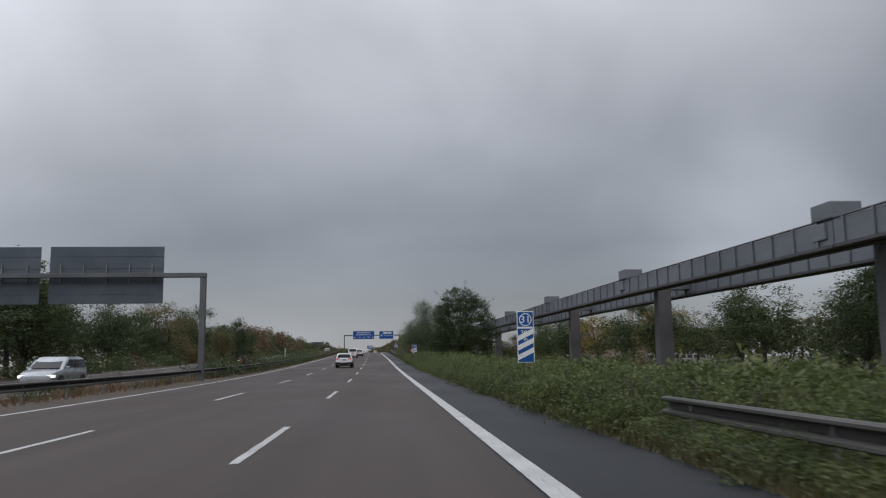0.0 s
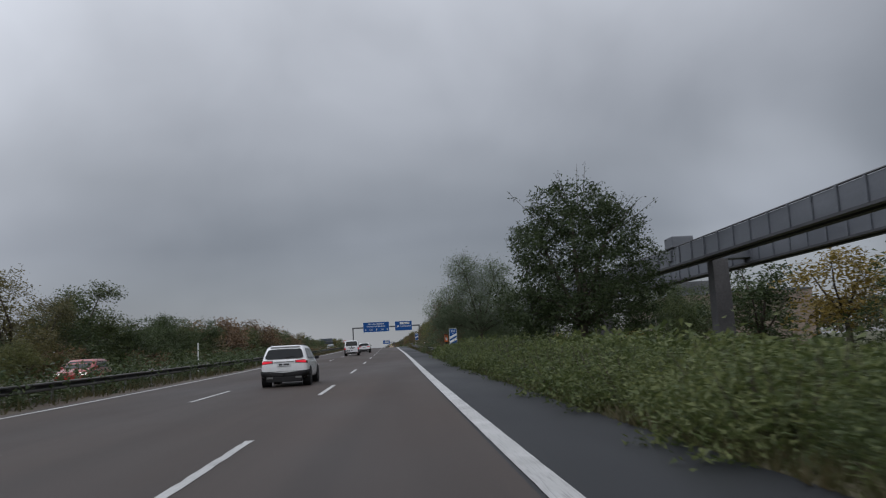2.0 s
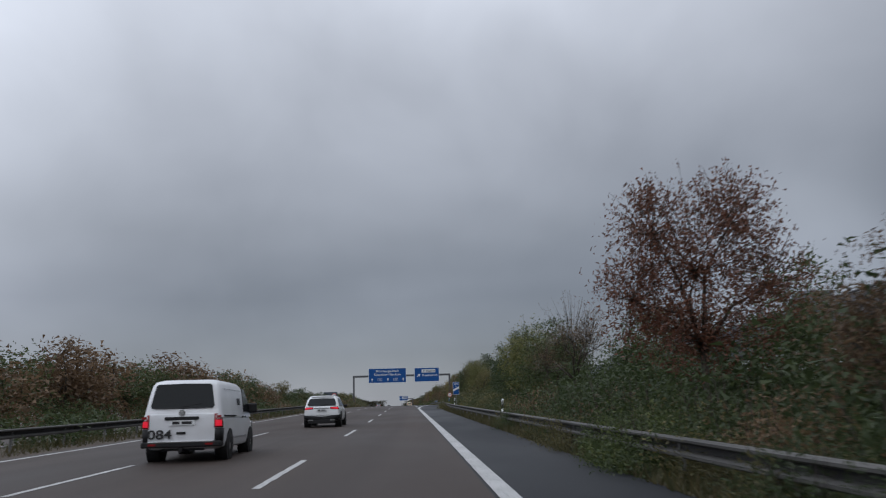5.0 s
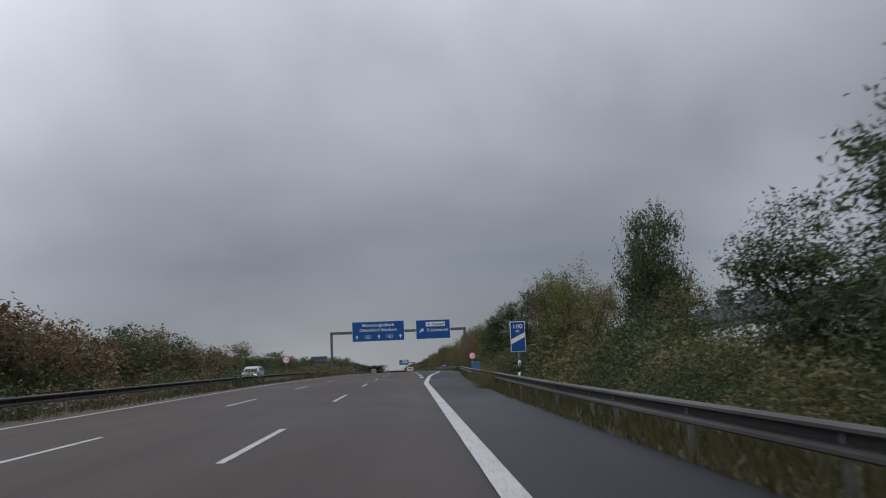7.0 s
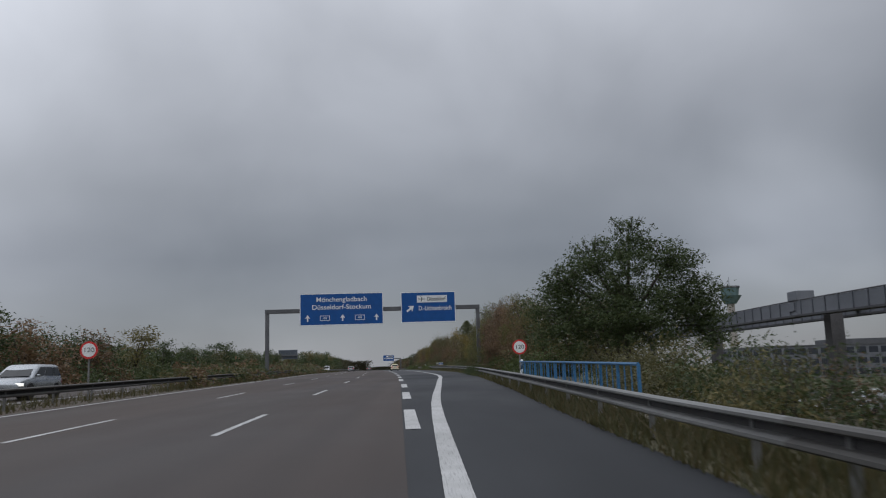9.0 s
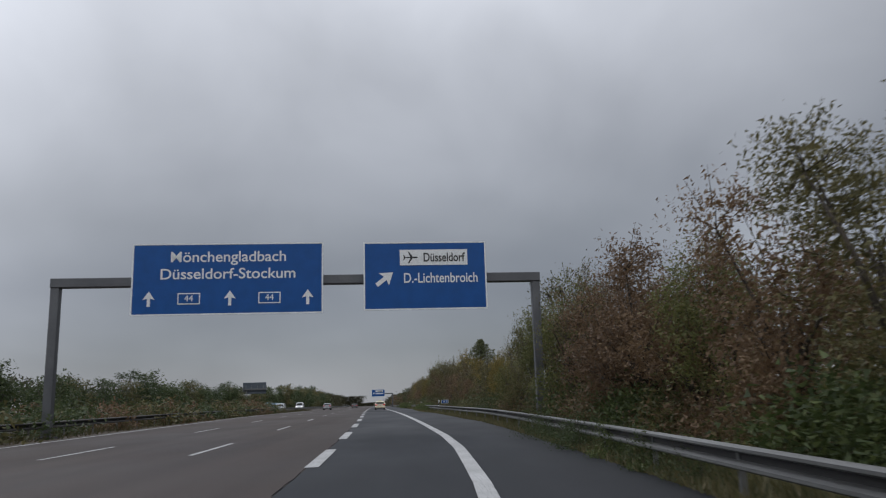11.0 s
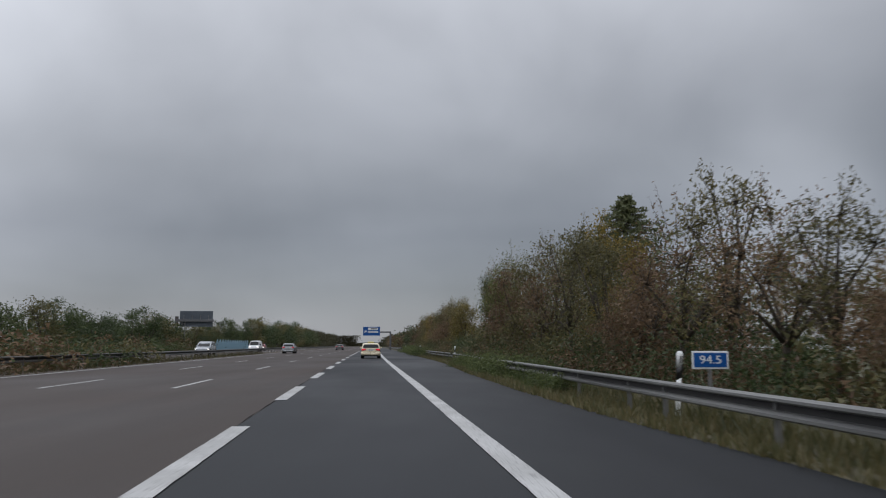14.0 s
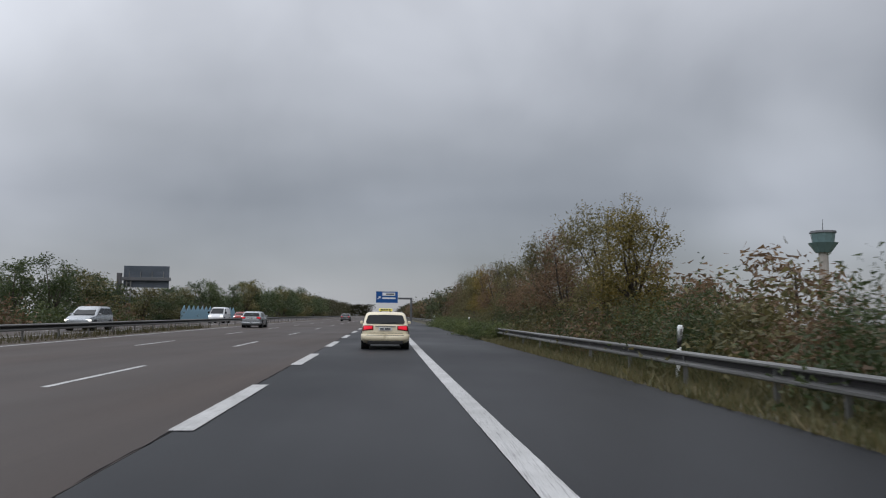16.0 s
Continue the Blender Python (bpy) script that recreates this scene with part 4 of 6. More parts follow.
# darkbrush and tallbrush rows paint the verge's deep shade as leaf colour
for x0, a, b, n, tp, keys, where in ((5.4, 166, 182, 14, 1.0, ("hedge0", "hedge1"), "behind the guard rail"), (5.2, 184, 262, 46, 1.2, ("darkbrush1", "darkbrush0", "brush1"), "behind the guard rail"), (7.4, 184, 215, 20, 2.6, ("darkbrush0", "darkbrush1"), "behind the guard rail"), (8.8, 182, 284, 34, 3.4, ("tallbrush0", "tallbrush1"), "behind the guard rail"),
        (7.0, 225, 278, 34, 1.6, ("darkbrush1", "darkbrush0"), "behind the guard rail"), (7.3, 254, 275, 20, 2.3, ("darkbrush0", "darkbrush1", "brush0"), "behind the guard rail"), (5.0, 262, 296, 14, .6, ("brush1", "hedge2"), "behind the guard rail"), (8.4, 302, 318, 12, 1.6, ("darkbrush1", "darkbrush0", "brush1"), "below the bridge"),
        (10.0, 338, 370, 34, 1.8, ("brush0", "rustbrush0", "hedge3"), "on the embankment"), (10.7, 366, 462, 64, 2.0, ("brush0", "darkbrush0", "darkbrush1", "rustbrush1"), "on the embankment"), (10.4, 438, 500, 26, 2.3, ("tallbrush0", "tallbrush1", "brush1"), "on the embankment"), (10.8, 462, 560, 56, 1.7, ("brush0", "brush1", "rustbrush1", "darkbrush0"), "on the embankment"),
        (-15.4, 60, 100, 12, .8, ("farbrush2", "farbrush1"), "on the median"), (-15.4, 98, 178, 34, 1.7, ("farbrush1",), "on the median"), (-15.4, 176, 310, 56, 1.35, ("farbrush1", "farbrush1", "farbrush1", "farbrush2"), "on the median"), (-15.2, 336, 462, 54, 1.9, ("farbrush0", "farbrush1", "farbrush0", "farbrush2"), "on the median"),
        (-32.4, 70, 560, 120, 2.4, ("farbrush1", "farbrush1", "farbrush1", "farbrush2"), "behind the opposite carriageway"), (27, 60, 300, 36, 1.6, ("farbrush1", "farbrush0", "farbrush1"), "beyond the monorail")):
    for k in range(n):
        mass_plant(RR.choice(keys), x0 + RR.uniform(-.6, .8), a + (b - a) * (k + RR.random()) / n, tp * RR.uniform(.75, 1.2), RR.uniform(0, 6.28), RR.uniform(1, 1.35), where)
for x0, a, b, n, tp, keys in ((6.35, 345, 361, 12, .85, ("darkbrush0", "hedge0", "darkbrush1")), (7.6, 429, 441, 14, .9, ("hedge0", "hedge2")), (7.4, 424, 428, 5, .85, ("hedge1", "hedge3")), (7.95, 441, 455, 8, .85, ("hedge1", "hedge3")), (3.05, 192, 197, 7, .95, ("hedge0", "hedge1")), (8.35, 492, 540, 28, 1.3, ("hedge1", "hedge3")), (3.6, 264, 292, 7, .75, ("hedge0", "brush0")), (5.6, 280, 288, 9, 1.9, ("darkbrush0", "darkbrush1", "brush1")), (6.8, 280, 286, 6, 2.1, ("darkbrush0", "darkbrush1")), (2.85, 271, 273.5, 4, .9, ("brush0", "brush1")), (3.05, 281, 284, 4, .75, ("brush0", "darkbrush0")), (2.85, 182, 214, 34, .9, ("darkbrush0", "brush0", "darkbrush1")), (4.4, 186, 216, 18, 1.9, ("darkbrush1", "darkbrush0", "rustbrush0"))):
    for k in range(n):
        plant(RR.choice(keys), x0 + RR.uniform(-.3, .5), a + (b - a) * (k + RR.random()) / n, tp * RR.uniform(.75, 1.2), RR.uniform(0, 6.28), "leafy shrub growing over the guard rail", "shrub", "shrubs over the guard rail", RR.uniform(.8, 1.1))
for k, x, y, top, w in (("hedge0", 4.35, 284.5, .9, 1.0), ("hedge1", 4.5, 287, .95, 1.0), ("hedge2", 4.8, 289.5, .9, 1.0), ("hedge3", 5.3, 285.5, 1.1, 1.2), ("brush0", 5.6, 297.4, 1.5, .9), ("darkbrush0", 6.3, 297.2, 1.55, 1.0),
                        ("brush1", 6.7, 298.4, 1.35, 1.1), ("darkbrush1", 7.5, 297.4, 1.25, 1.1), ("brush0", 5.1, 297.0, .8, .8), ("rustbrush0", 8.4, 299, 1.3, 1.1)):
    plant(k, x, y, top, RR.uniform(0, 6.28), "leafy shrub beside the blue bridge railing", "shrub", "shrubs beside the bridge railing", w)
build_mass()
# grass and weeds along the asphalt
def grass_strip(name, line, a, b, n, w, h, mat, seed, label):
    rng = np.random.default_rng(seed); vs, fs = [], []
    for k in range(n):
        y = a + (b - a) * rng.random(); x = line(y) + w * rng.random() ** 1.3; hh = h * (.4 + rng.random()); t = rng.random() * 6.28; q = .012 + .02 * rng.random()
        p = P(x, y, -.05); d = Vector((math.cos(t) * q, math.sin(t) * q, 0)); l = Vector((rng.normal(0, .35) * hh, rng.normal(0, .35) * hh, hh))
        vs += [p - d, p + d, p + l * .6 + d * .6, p + l]; i = 4 * k; fs.append((i, i + 1, i + 2, i + 3))
    me = bpy.data.meshes.new(name); me.from_pydata(vs, [], fs)
    tagged(finish(name, me, mat), label, "grass", kind="stuff")
grass_strip("grass", lambda y: PAVE(y) - .05, 36, 330, 44000, 1.5, .26, M_WEED, 1, "short rough weeds along the shoulder")
grass_strip("grass", lambda y: PAVE(y) - .05, 330, 520, 44000, 1.9, .20, M_GRASS, 2, "short yellowed grass beside the exit lane")
grass_strip("grass", lambda y: RAIL(y) + .05, 166, 330, 10000, 1.3, .40, M_WEED, 6, "tall rough weeds behind the guard rail")
grass_strip("grass", lambda y: RAIL(y) + .05, 330, 520, 11000, 1.3, .42, M_GRASS, 7, "tall dry grass behind the guard rail")
grass_strip("weeds", lambda y: -15.9, 40, 105, 3000, 1.8, .38, M_RUST, 8, "dry brown weeds on the earth of the median")
grass_strip("weeds", lambda y: -15.0, 105, 520, 15000, 1.9, .40, M_WEED, 3, "dry weeds on the earth of the median")
# far woods
def far_woods(name, rows, leaf, seed, label):
    rng = np.random.default_rng(seed); pts = []
    for xa, xb, ya, yb, h, m in rows:
        u = rng.random(m); y = ya + (yb - ya) * u; x = xa + (xb - xa) * u
        s = x * .9 + y * .23; crown = .72 + .2 * np.abs(np.sin(s * .21 + np.sin(s * .07) * 2)) + .08 * np.abs(np.sin(s * .9))
        z = h * crown * rng.random(m) ** .8; x = x + rng.normal(0, 3, m)
        pts.append(np.stack([np.array([CX(v) for v in y]) + x, y, np.array([CZ(v) for v in y]) - 1 + z], 1))
    pts = np.concatenate(pts)
    tagged(finish(name, leaf_mesh(name, pts, leaf * (.6 + .8 * rng.random(len(pts))), rng, M_FARWOOD), M_FARWOOD), label, "woods", kind="stuff")
far_woods("far_woods", [(-48, -40, 850, 1250, 14, 14000), (-90, -16, 1240, 1260, 13, 12000), (14, 80, 1200, 1230, 9, 9000), (22, 18, 850, 1200, 10, 9000), (-400, -60, 1450, 1500, 19, 9000), (60, 400, 1450, 1500, 17, 9000), (-30, 30, 1430, 1440, 6, 6000)], .75, 4, "distant autumn woods along the motorway")
far_woods("far_woods", [(-44, -50, 400, 900, 6.6, 32000), (17, 22, 560, 900, 7, 22000)], .34, 6, "autumn woods behind the opposite carriageway")
far_woods("far_woods", [(70, 95, 60, 330, 8, 8000), (-75, -60, 60, 430, 10, 9000)], .75, 5, "distant trees on the low ground")
for key in list(PROTO):
    if key not in USED:
        ob = PROTO.pop(key)
        for o in (*ob.children_recursive, ob): bpy.data.objects.remove(o)

# ---- overhead sign gantries ----
def panel_front(root_part, w, h, mat, rim, parent, name="panel"):
    """A flat board with rounded corners and a raised pale rim; its face looks along -y."""
    bm = boxes((-w / 2, w / 2, 0, .05, -h / 2, h / 2)); b = part(name, bm, [mat], parent)
    t = .07
    part("rim", boxes((-w / 2, w / 2, -.012, .0, h / 2 - t, h / 2), (-w / 2, w / 2, -.012, .0, -h / 2, -h / 2 + t), (-w / 2, -w / 2 + t, -.012, .0, -h / 2 + t, h / 2 - t), (w / 2 - t, w / 2, -.012, .0, -h / 2 + t, h / 2 - t)), rim, b)
    return b
def up_arrow(x, z, s, parent, turn=0.0):
    bm = bmesh.new(); pts = [(-.1, -.5), (.1, -.5), (.1, .03), (.38, -.05), (0, .5), (-.38, -.05), (-.1, .03)]
    c, d = math.cos(turn), math.sin(turn)
    f = bm.faces.new([bm.verts.new((x + s * (u * c + v * d), -.016, z + s * (-u * d + v * c))) for u, v in pts])
    r = bmesh.ops.extrude_face_region(bm, geom=[f]); bmesh.ops.translate(bm, verts=[v for v in r["geom"] if isinstance(v, bmesh.types.BMVert)], vec=(0, .008, 0))
    return part("arrow", bm, M_WHITE, parent)
def route_shield(x, z, parent):
    b = part("route_shield", boxes((x - .52, x + .52, -.014, -.002, z - .27, z + .27)), M_WHITE, parent)
    part("shield_face", boxes((x - .47, x + .47, -.02, -.013, z - .22, z + .22)), M_BLUE, b)
    letters("44", .42, x, z, -.026, M_WHITE, b)
def aeroplane(x, z, s, parent):
    bm = bmesh.new()
    def poly(pts): bm.faces.new([bm.verts.new((x + s * u, -.024, z + s * v)) for u, v in pts])
    poly([(-.5, -.03), (.38, -.06), (.5, 0), (.38, .06), (-.5, .03)])
    poly([(-.05, .05), (.12, .05), (-.14, .42), (-.22, .42)]); poly([(-.22, -.42), (-.14, -.42), (.12, -.05), (-.05, -.05)])
    poly([(-.5, .03), (-.4, .03), (-.5, .2), (-.56, .2)]); poly([(-.56, -.2), (-.5, -.2), (-.4, -.03), (-.5, -.03)])
    return part("aeroplane_symbol", bm, M_BLACK, parent)
def exit_gantry():
    root = tagged(new("sign_gantry"), "grey steel portal gantry carrying blue motorway signs", "sign gantry")
    root.matrix_basis = at(-2.5, 371.0)
    part("beam", boxes((-11.62, 11.62, -.25, .25, 6.88, 7.32), bevel=.03), M_GANTRY, root)
    for x in (-11.4, 11.4):
        p = part("post", boxes((x - .2, x + .2, -.2, .2, -.4, 6.89), bevel=.03), M_GANTRY, root)
        part("base_plate", boxes((x - .45, x + .45, -.45, .45, -.1, .06)), M_GANTRY, p)
    b = tagged(new("direction_sign"), "blue motorway direction sign with white lettering and arrows", "road sign", group="gantry signs")
    b.matrix_basis = at(-5.92, 370.55, 7.19)
    f = panel_front(None, 8.95, 3.44, M_BLUE, M_WHITE, b)
    letters("M\u00f6nchengladbach", .72, 0, 1.04, -.01, M_WHITE, f, 5.4, bold=.006)
    letters("D\u00fcsseldorf-Stockum", .72, 0, .22, -.01, M_WHITE, f, 6.3, bold=.006)
    for x in (-3.65, .1, 3.75): up_arrow(x, -.93, .72, f)
    for x in (-1.8, 1.95): route_shield(x, -.94, f)
    part("bracket", boxes(*[(x - .06, x + .06, .05, .16, -1.6, 1.6) for x in (-3.5, -1.2, 1.2, 3.5)]), M_ZINC, b)
    b = tagged(new("direction_sign"), "blue exit sign with a white airport panel and slanted arrow", "road sign", group="gantry signs")
    b.matrix_basis = at(3.46, 370.55, 7.15)
    f = panel_front(None, 5.92, 3.3, M_BLUE, M_WHITE, b)
    w = part("airport_panel", boxes((-1.22, 2.05, -.018, -.004, .5, 1.26)), M_WHITE, f)
    aeroplane(-.68, .88, .68, w)
    letters("D\u00fcsseldorf", .6, .9, .86, -.026, M_BLACK, w, 2.0, bold=.009)
    letters("D.-Lichtenbroich", .68, .74, -.14, -.01, M_WHITE, f, 3.55, bold=.007)
    up_arrow(-1.95, -.14, 1.0, f, radians(52))
    part("bracket", boxes(*[(x - .06, x + .06, .05, .16, -1.6, 1.6) for x in (-2.0, 0, 2.0)]), M_ZINC, b)
exit_gantry()
def sign_back(x0, x1, y, z0, z1):
    s = tagged(new("sign_board"), "grey back of a large motorway sign with ribs", "road sign", group="signs facing the opposite carriageway")
    s.matrix_basis = at((x0 + x1) / 2, y, (z0 + z1) / 2)
    w, h = x1 - x0, z1 - z0
    part("board", boxes((-w / 2, w / 2, .1, .15, -h / 2, h / 2), bevel=.015), M_BACK, s)
    n = max(3, int(w / 1.5))
    for k in range(n):
        u = -w / 2 + w * (k + .5) / n
        part("brace", boxes((u - .035, u + .035, -.02, .1, -.55, .75), (u - .05, u + .05, -.12, .0, -.12, .02)), M_ZINC, s)
    for v in (-.33, -.12, .12, .33):
        part("stiffener", boxes((-w / 2 + .05, w / 2 - .05, .075, .1, v * h - .02, v * h + .02)), M_BACK, s)
g1 = tagged(new("sign_gantry"), "grey steel portal gantry over the opposite carriageway", "sign gantry")
g1.matrix_basis = at(-13.92, 91.9)
part("beam", boxes((-19.2, .14, -.25, .25, 6.98, 7.28), bevel=.02), M_GANTRY, g1)
for x in (-.05, -19.0):
    part("post", boxes((x - .19, x + .19, -.19, .19, -.4, 6.985), bevel=.02), M_GANTRY, g1)
sign_back(-24.4, -16.8, 92.3, 5.25, 9.2); sign_back(-33.4, -25.05, 92.3, 5.25, 9.2)
g2 = tagged(new("sign_gantry"), "grey cantilever gantry behind the opposite carriageway", "sign gantry")
g2.matrix_basis = at(-37.3, 567)
part("post", boxes((-.3, .3, -.3, .3, -6, 7.0), bevel=.03), M_PYLON, g2)
part("beam", boxes((.3, 7.4, -.25, .25, 5.9, 6.4), bevel=.03), M_GANTRY, g2)
sign_back(-36.8, -30.2, 567.4, 4.9, 8.1)
part("stair", boxes((1.0, 1.12, -.1, .1, 0, 5.9), (1.6, 1.72, -.1, .1, 0, 5.9), *[(1.0, 1.72, -.1, .1, z * .5, z * .5 + .06) for z in range(12)]), M_ZINC, g2)
# next exit sign down the road, on a cantilever
g3 = tagged(new("sign_gantry"), "grey cantilever gantry with a small blue exit sign", "sign gantry")
g3.matrix_basis = at(6.9, 606)
part("post", boxes((-.22, .22, -.22, .22, -2.5, 4.7), bevel=.02), M_GANTRY, g3)
part("beam", boxes((-6.9, .22, -.18, .18, 4.35, 4.7), bevel=.02), M_GANTRY, g3)
fs = tagged(new("direction_sign"), "small blue exit sign with white panel on a cantilever", "road sign", group="gantry signs")
fs.matrix_basis = at(2.1, 605.6, 4.75)
f = panel_front(None, 4.4, 2.35, M_BLUE, M_WHITE, fs)
w = part("airport_panel", boxes((-.9, 1.6, -.018, -.004, .3, .9)), M_WHITE, f)
part("lettering_bar", boxes((-.2, 1.4, -.026, -.017, .48, .72)), M_BLACK, w)
part("lettering_bar", boxes((-.9, 1.7, -.018, -.004, -.35, -.05)), M_WHITE, f)
up_arrow(-1.5, -.1, .8, f, radians(52))

# ---- roadside signs ----
def beacon(x, y, low, top, body, stripes, number=None):
    s = tagged(new("countdown_beacon"), "blue exit countdown sign with white slanted stripes", "road sign", group="exit countdown signs")
    s.matrix_basis = at(x, y)
    w, h = .72, top - low
    for u in (0,):
        part("post", boxes((u - .04, u + .04, .04, .11, -.6, top - .3)), M_ZINC, s)
    b = part("plate", boxes((-w / 2, w / 2, 0, .035, low, top), bevel=.012), M_WHITE, s)
    e = .03
    part("face", boxes((-w / 2 + e, w / 2 - e, -.008, .0, low + e, top - e)), M_BLUE, b)
    ztxt = top - .18
    if number:
        bm = bmesh.new(); n = 28
        for r0, r1 in ((.27, .235),):
            o = [bm.verts.new((r0 * math.cos(6.2832 * k / n), -.014, top - .36 + r0 * math.sin(6.2832 * k / n))) for k in range(n)]
            i = [bm.verts.new((r1 * math.cos(6.2832 * k / n), -.014, top - .36 + r1 * math.sin(6.2832 * k / n))) for k in range(n)]
            for k in range(n): bm.faces.new((o[k], o[(k + 1) % n], i[(k + 1) % n], i[k]))
        part("ring", bm, M_WHITE, b)
        letters(number, .42, 0, top - .36, -.014, M_WHITE, b, .36)
        part("divider", boxes((-w / 2, w / 2, -.012, -.004, top - .74, top - .66)), M_WHITE, b)
        ztxt = top - .92
    letters(body, .27, 0, ztxt - (0 if number else .06), -.014, M_WHITE, b, .42)
    letters("m", .22, 0, ztxt - .27, -.014, M_WHITE, b)
    z = low + .16 if stripes > 1 else low + .42
    for k in range(stripes):
        bm = bmesh.new(); q = w / 2 - e; zz = z + k * .40 - .05
        bm.faces.new([bm.verts.new(v) for v in ((-q, -.013, zz), (q, -.013, zz + .32), (q, -.013, zz + .54), (-q, -.013, zz + .22))])
        part("stripe", bm, M_WHITE, b)
beacon(4.24, 70.4, 1.13, 3.31, "300", 3, "31")
beacon(4.16, 169.7, .98, 2.46, "200", 2)
beacon(4.2, 271.6, 1.58, 3.01, "100", 1)
def speed_sign(x, y, z):
    s = tagged(new("speed_sign"), "round white speed limit sign with red rim on a post", "road sign", group="speed limit signs")
    s.matrix_basis = at(x, y)
    part("post", boxes((-.035, .035, .02, .09, -.5, z + .3)), M_ZINC, s)
    bm = bmesh.new(); bmesh.ops.create_cone(bm, cap_ends=True, segments=36, radius1=.4, radius2=.4, depth=.03, matrix=Matrix.Translation((0, 0, z)) @ UPRIGHT)
    d = part("disc", bm, M_RED, s)
    bm = bmesh.new(); bmesh.ops.create_cone(bm, cap_ends=True, segments=36, radius1=.31, radius2=.31, depth=.012, matrix=Matrix.Translation((0, -.02, z)) @ UPRIGHT)
    part("face", bm, M_WHITE, d)
    letters("120", .3, 0, z, -.03, M_BLACK, d, .44)
speed_sign(6.28, 327.4, 1.86); speed_sign(-14.4, 321.4, 2.23)
def marker_post(x, y, top=1.2):
    s = tagged(new("marker_post"), "white plastic marker post with a black slanted band", "marker post", group="marker posts along the shoulder")
    s.matrix_basis = at(x, y) @ Matrix.Rotation(radians(4), 4, "Y")
    bm = bmesh.new(); add_tube(bm, [(0, 0, -.3), (0, 0, top - .5)], [.045, .05], 10); part("body", bm, M_WHITE, s, smooth=True)
    bm = bmesh.new(); add_tube(bm, [(0, 0, top - .5), (0, 0, top - .26)], [.051, .055], 10)
    for v in bm.verts: v.co.z += v.co.x * .9
    part("band", bm, M_BLACK, s, smooth=True)
    bm = bmesh.new(); add_tube(bm, [(0, 0, top - .27), (0, 0, top - .05), (0, 0, top)], [.058, .066, .04], 10)
    for v in bm.verts:
        if v.co.z < top - .2: v.co.z += v.co.x * .9
    part("cap", bm, M_WHITE, s, smooth=True)
    part("reflector", boxes((-.024, .024, -.07, -.058, top - .22, top - .09)), M_ZINC, s)
for x, y in ((3.8, 269.2), (3.6, 222), (6.0, 325.5), (7.70, 417.5), (8.85, 466.5), (8.95, 514), (8.95, 564)): marker_post(x, y)
k = tagged(new("kilometre_sign"), "small blue kilometre sign with white rim and digits", "road sign")
k.matrix_basis = at(8.4, 417.6)
part("post", boxes((-.03, .03, .01, .06, -.5, 1.0)), M_ZINC, k)
b = part("plate", boxes((-.36, .36, -.01, .015, .86, 1.2), bevel=.01), M_WHITE, k)
part("face", boxes((-.325, .325, -.016, -.008, .895, 1.165)), M_BLUE, b)
letters("94.5", .22, 0, 1.03, -.02, M_WHITE, b, .42)
s = tagged(new("emergency_phone"), "orange roadside emergency phone pillar", "emergency phone")
s.matrix_basis = at(4.0, 177)
part("pillar", boxes((-.09, .09, -.08, .08, -.4, 1.25), bevel=.02), M_TRIM, s)
h = part("head", boxes((-.19, .19, -.17, .17, 1.2, 1.95), bevel=.05), M_ORANGE, s)
part("speaker_panel", boxes((-.1, .1, -.18, -.168, 1.38, 1.66)), M_WHITE, h)
part("cap", boxes((-.21, .21, -.19, .19, 1.93, 1.99), bevel=.02), M_LENSRED, h)
p = tagged(new("delineator_pole"), "thin white pole in the median brush", "pole"); p.matrix_basis = at(-15.0, 151)
bm = bmesh.new(); add_tube(bm, [(0, 0, -.3), (0, 0, 2.2)], [.05, .045], 8); part("pole", bm, M_WHITE, p)

# ---- blue bridge railing and bridge edge ----
r = tagged(new("bridge_railing"), "blue painted steel bridge railing beyond the guard rail", "railing")
def railing_line(y): return RAIL(y) + 1.05
ya, yb = 301.5, 325.5
strip("coping", lambda y: railing_line(y) - .3, lambda y: railing_line(y) + .3, ya - 2, yb + 2, 0.05, M_CONCRETE, 2, thick=.5, parent=r)
for z in (1.08, .12):
    bm = bmesh.new(); add_tube(bm, [P(railing_line(q), q, z) for q in np.linspace(ya, yb, 16)], [.04] * 16, 6); part("bar", bm, M_RAILBLUE, r)
q = ya
while q < yb:
    c = P(railing_line(q), q); part("post", boxes((c.x - .035, c.x + .035, c.y - .035, c.y + .035, c.z, c.z + 1.08)), M_RAILBLUE, r); q += 2.0
bal = part("baluster", boxes((-.012, .012, -.012, .012, .12, 1.06)), M_RAILBLUE, r)
bal.matrix_basis = Matrix.Translation(P(railing_line(ya), ya)); q = ya + .65
while q < yb:
    twin(bal, Matrix.Translation(P(railing_line(q), q)), r); q += .65

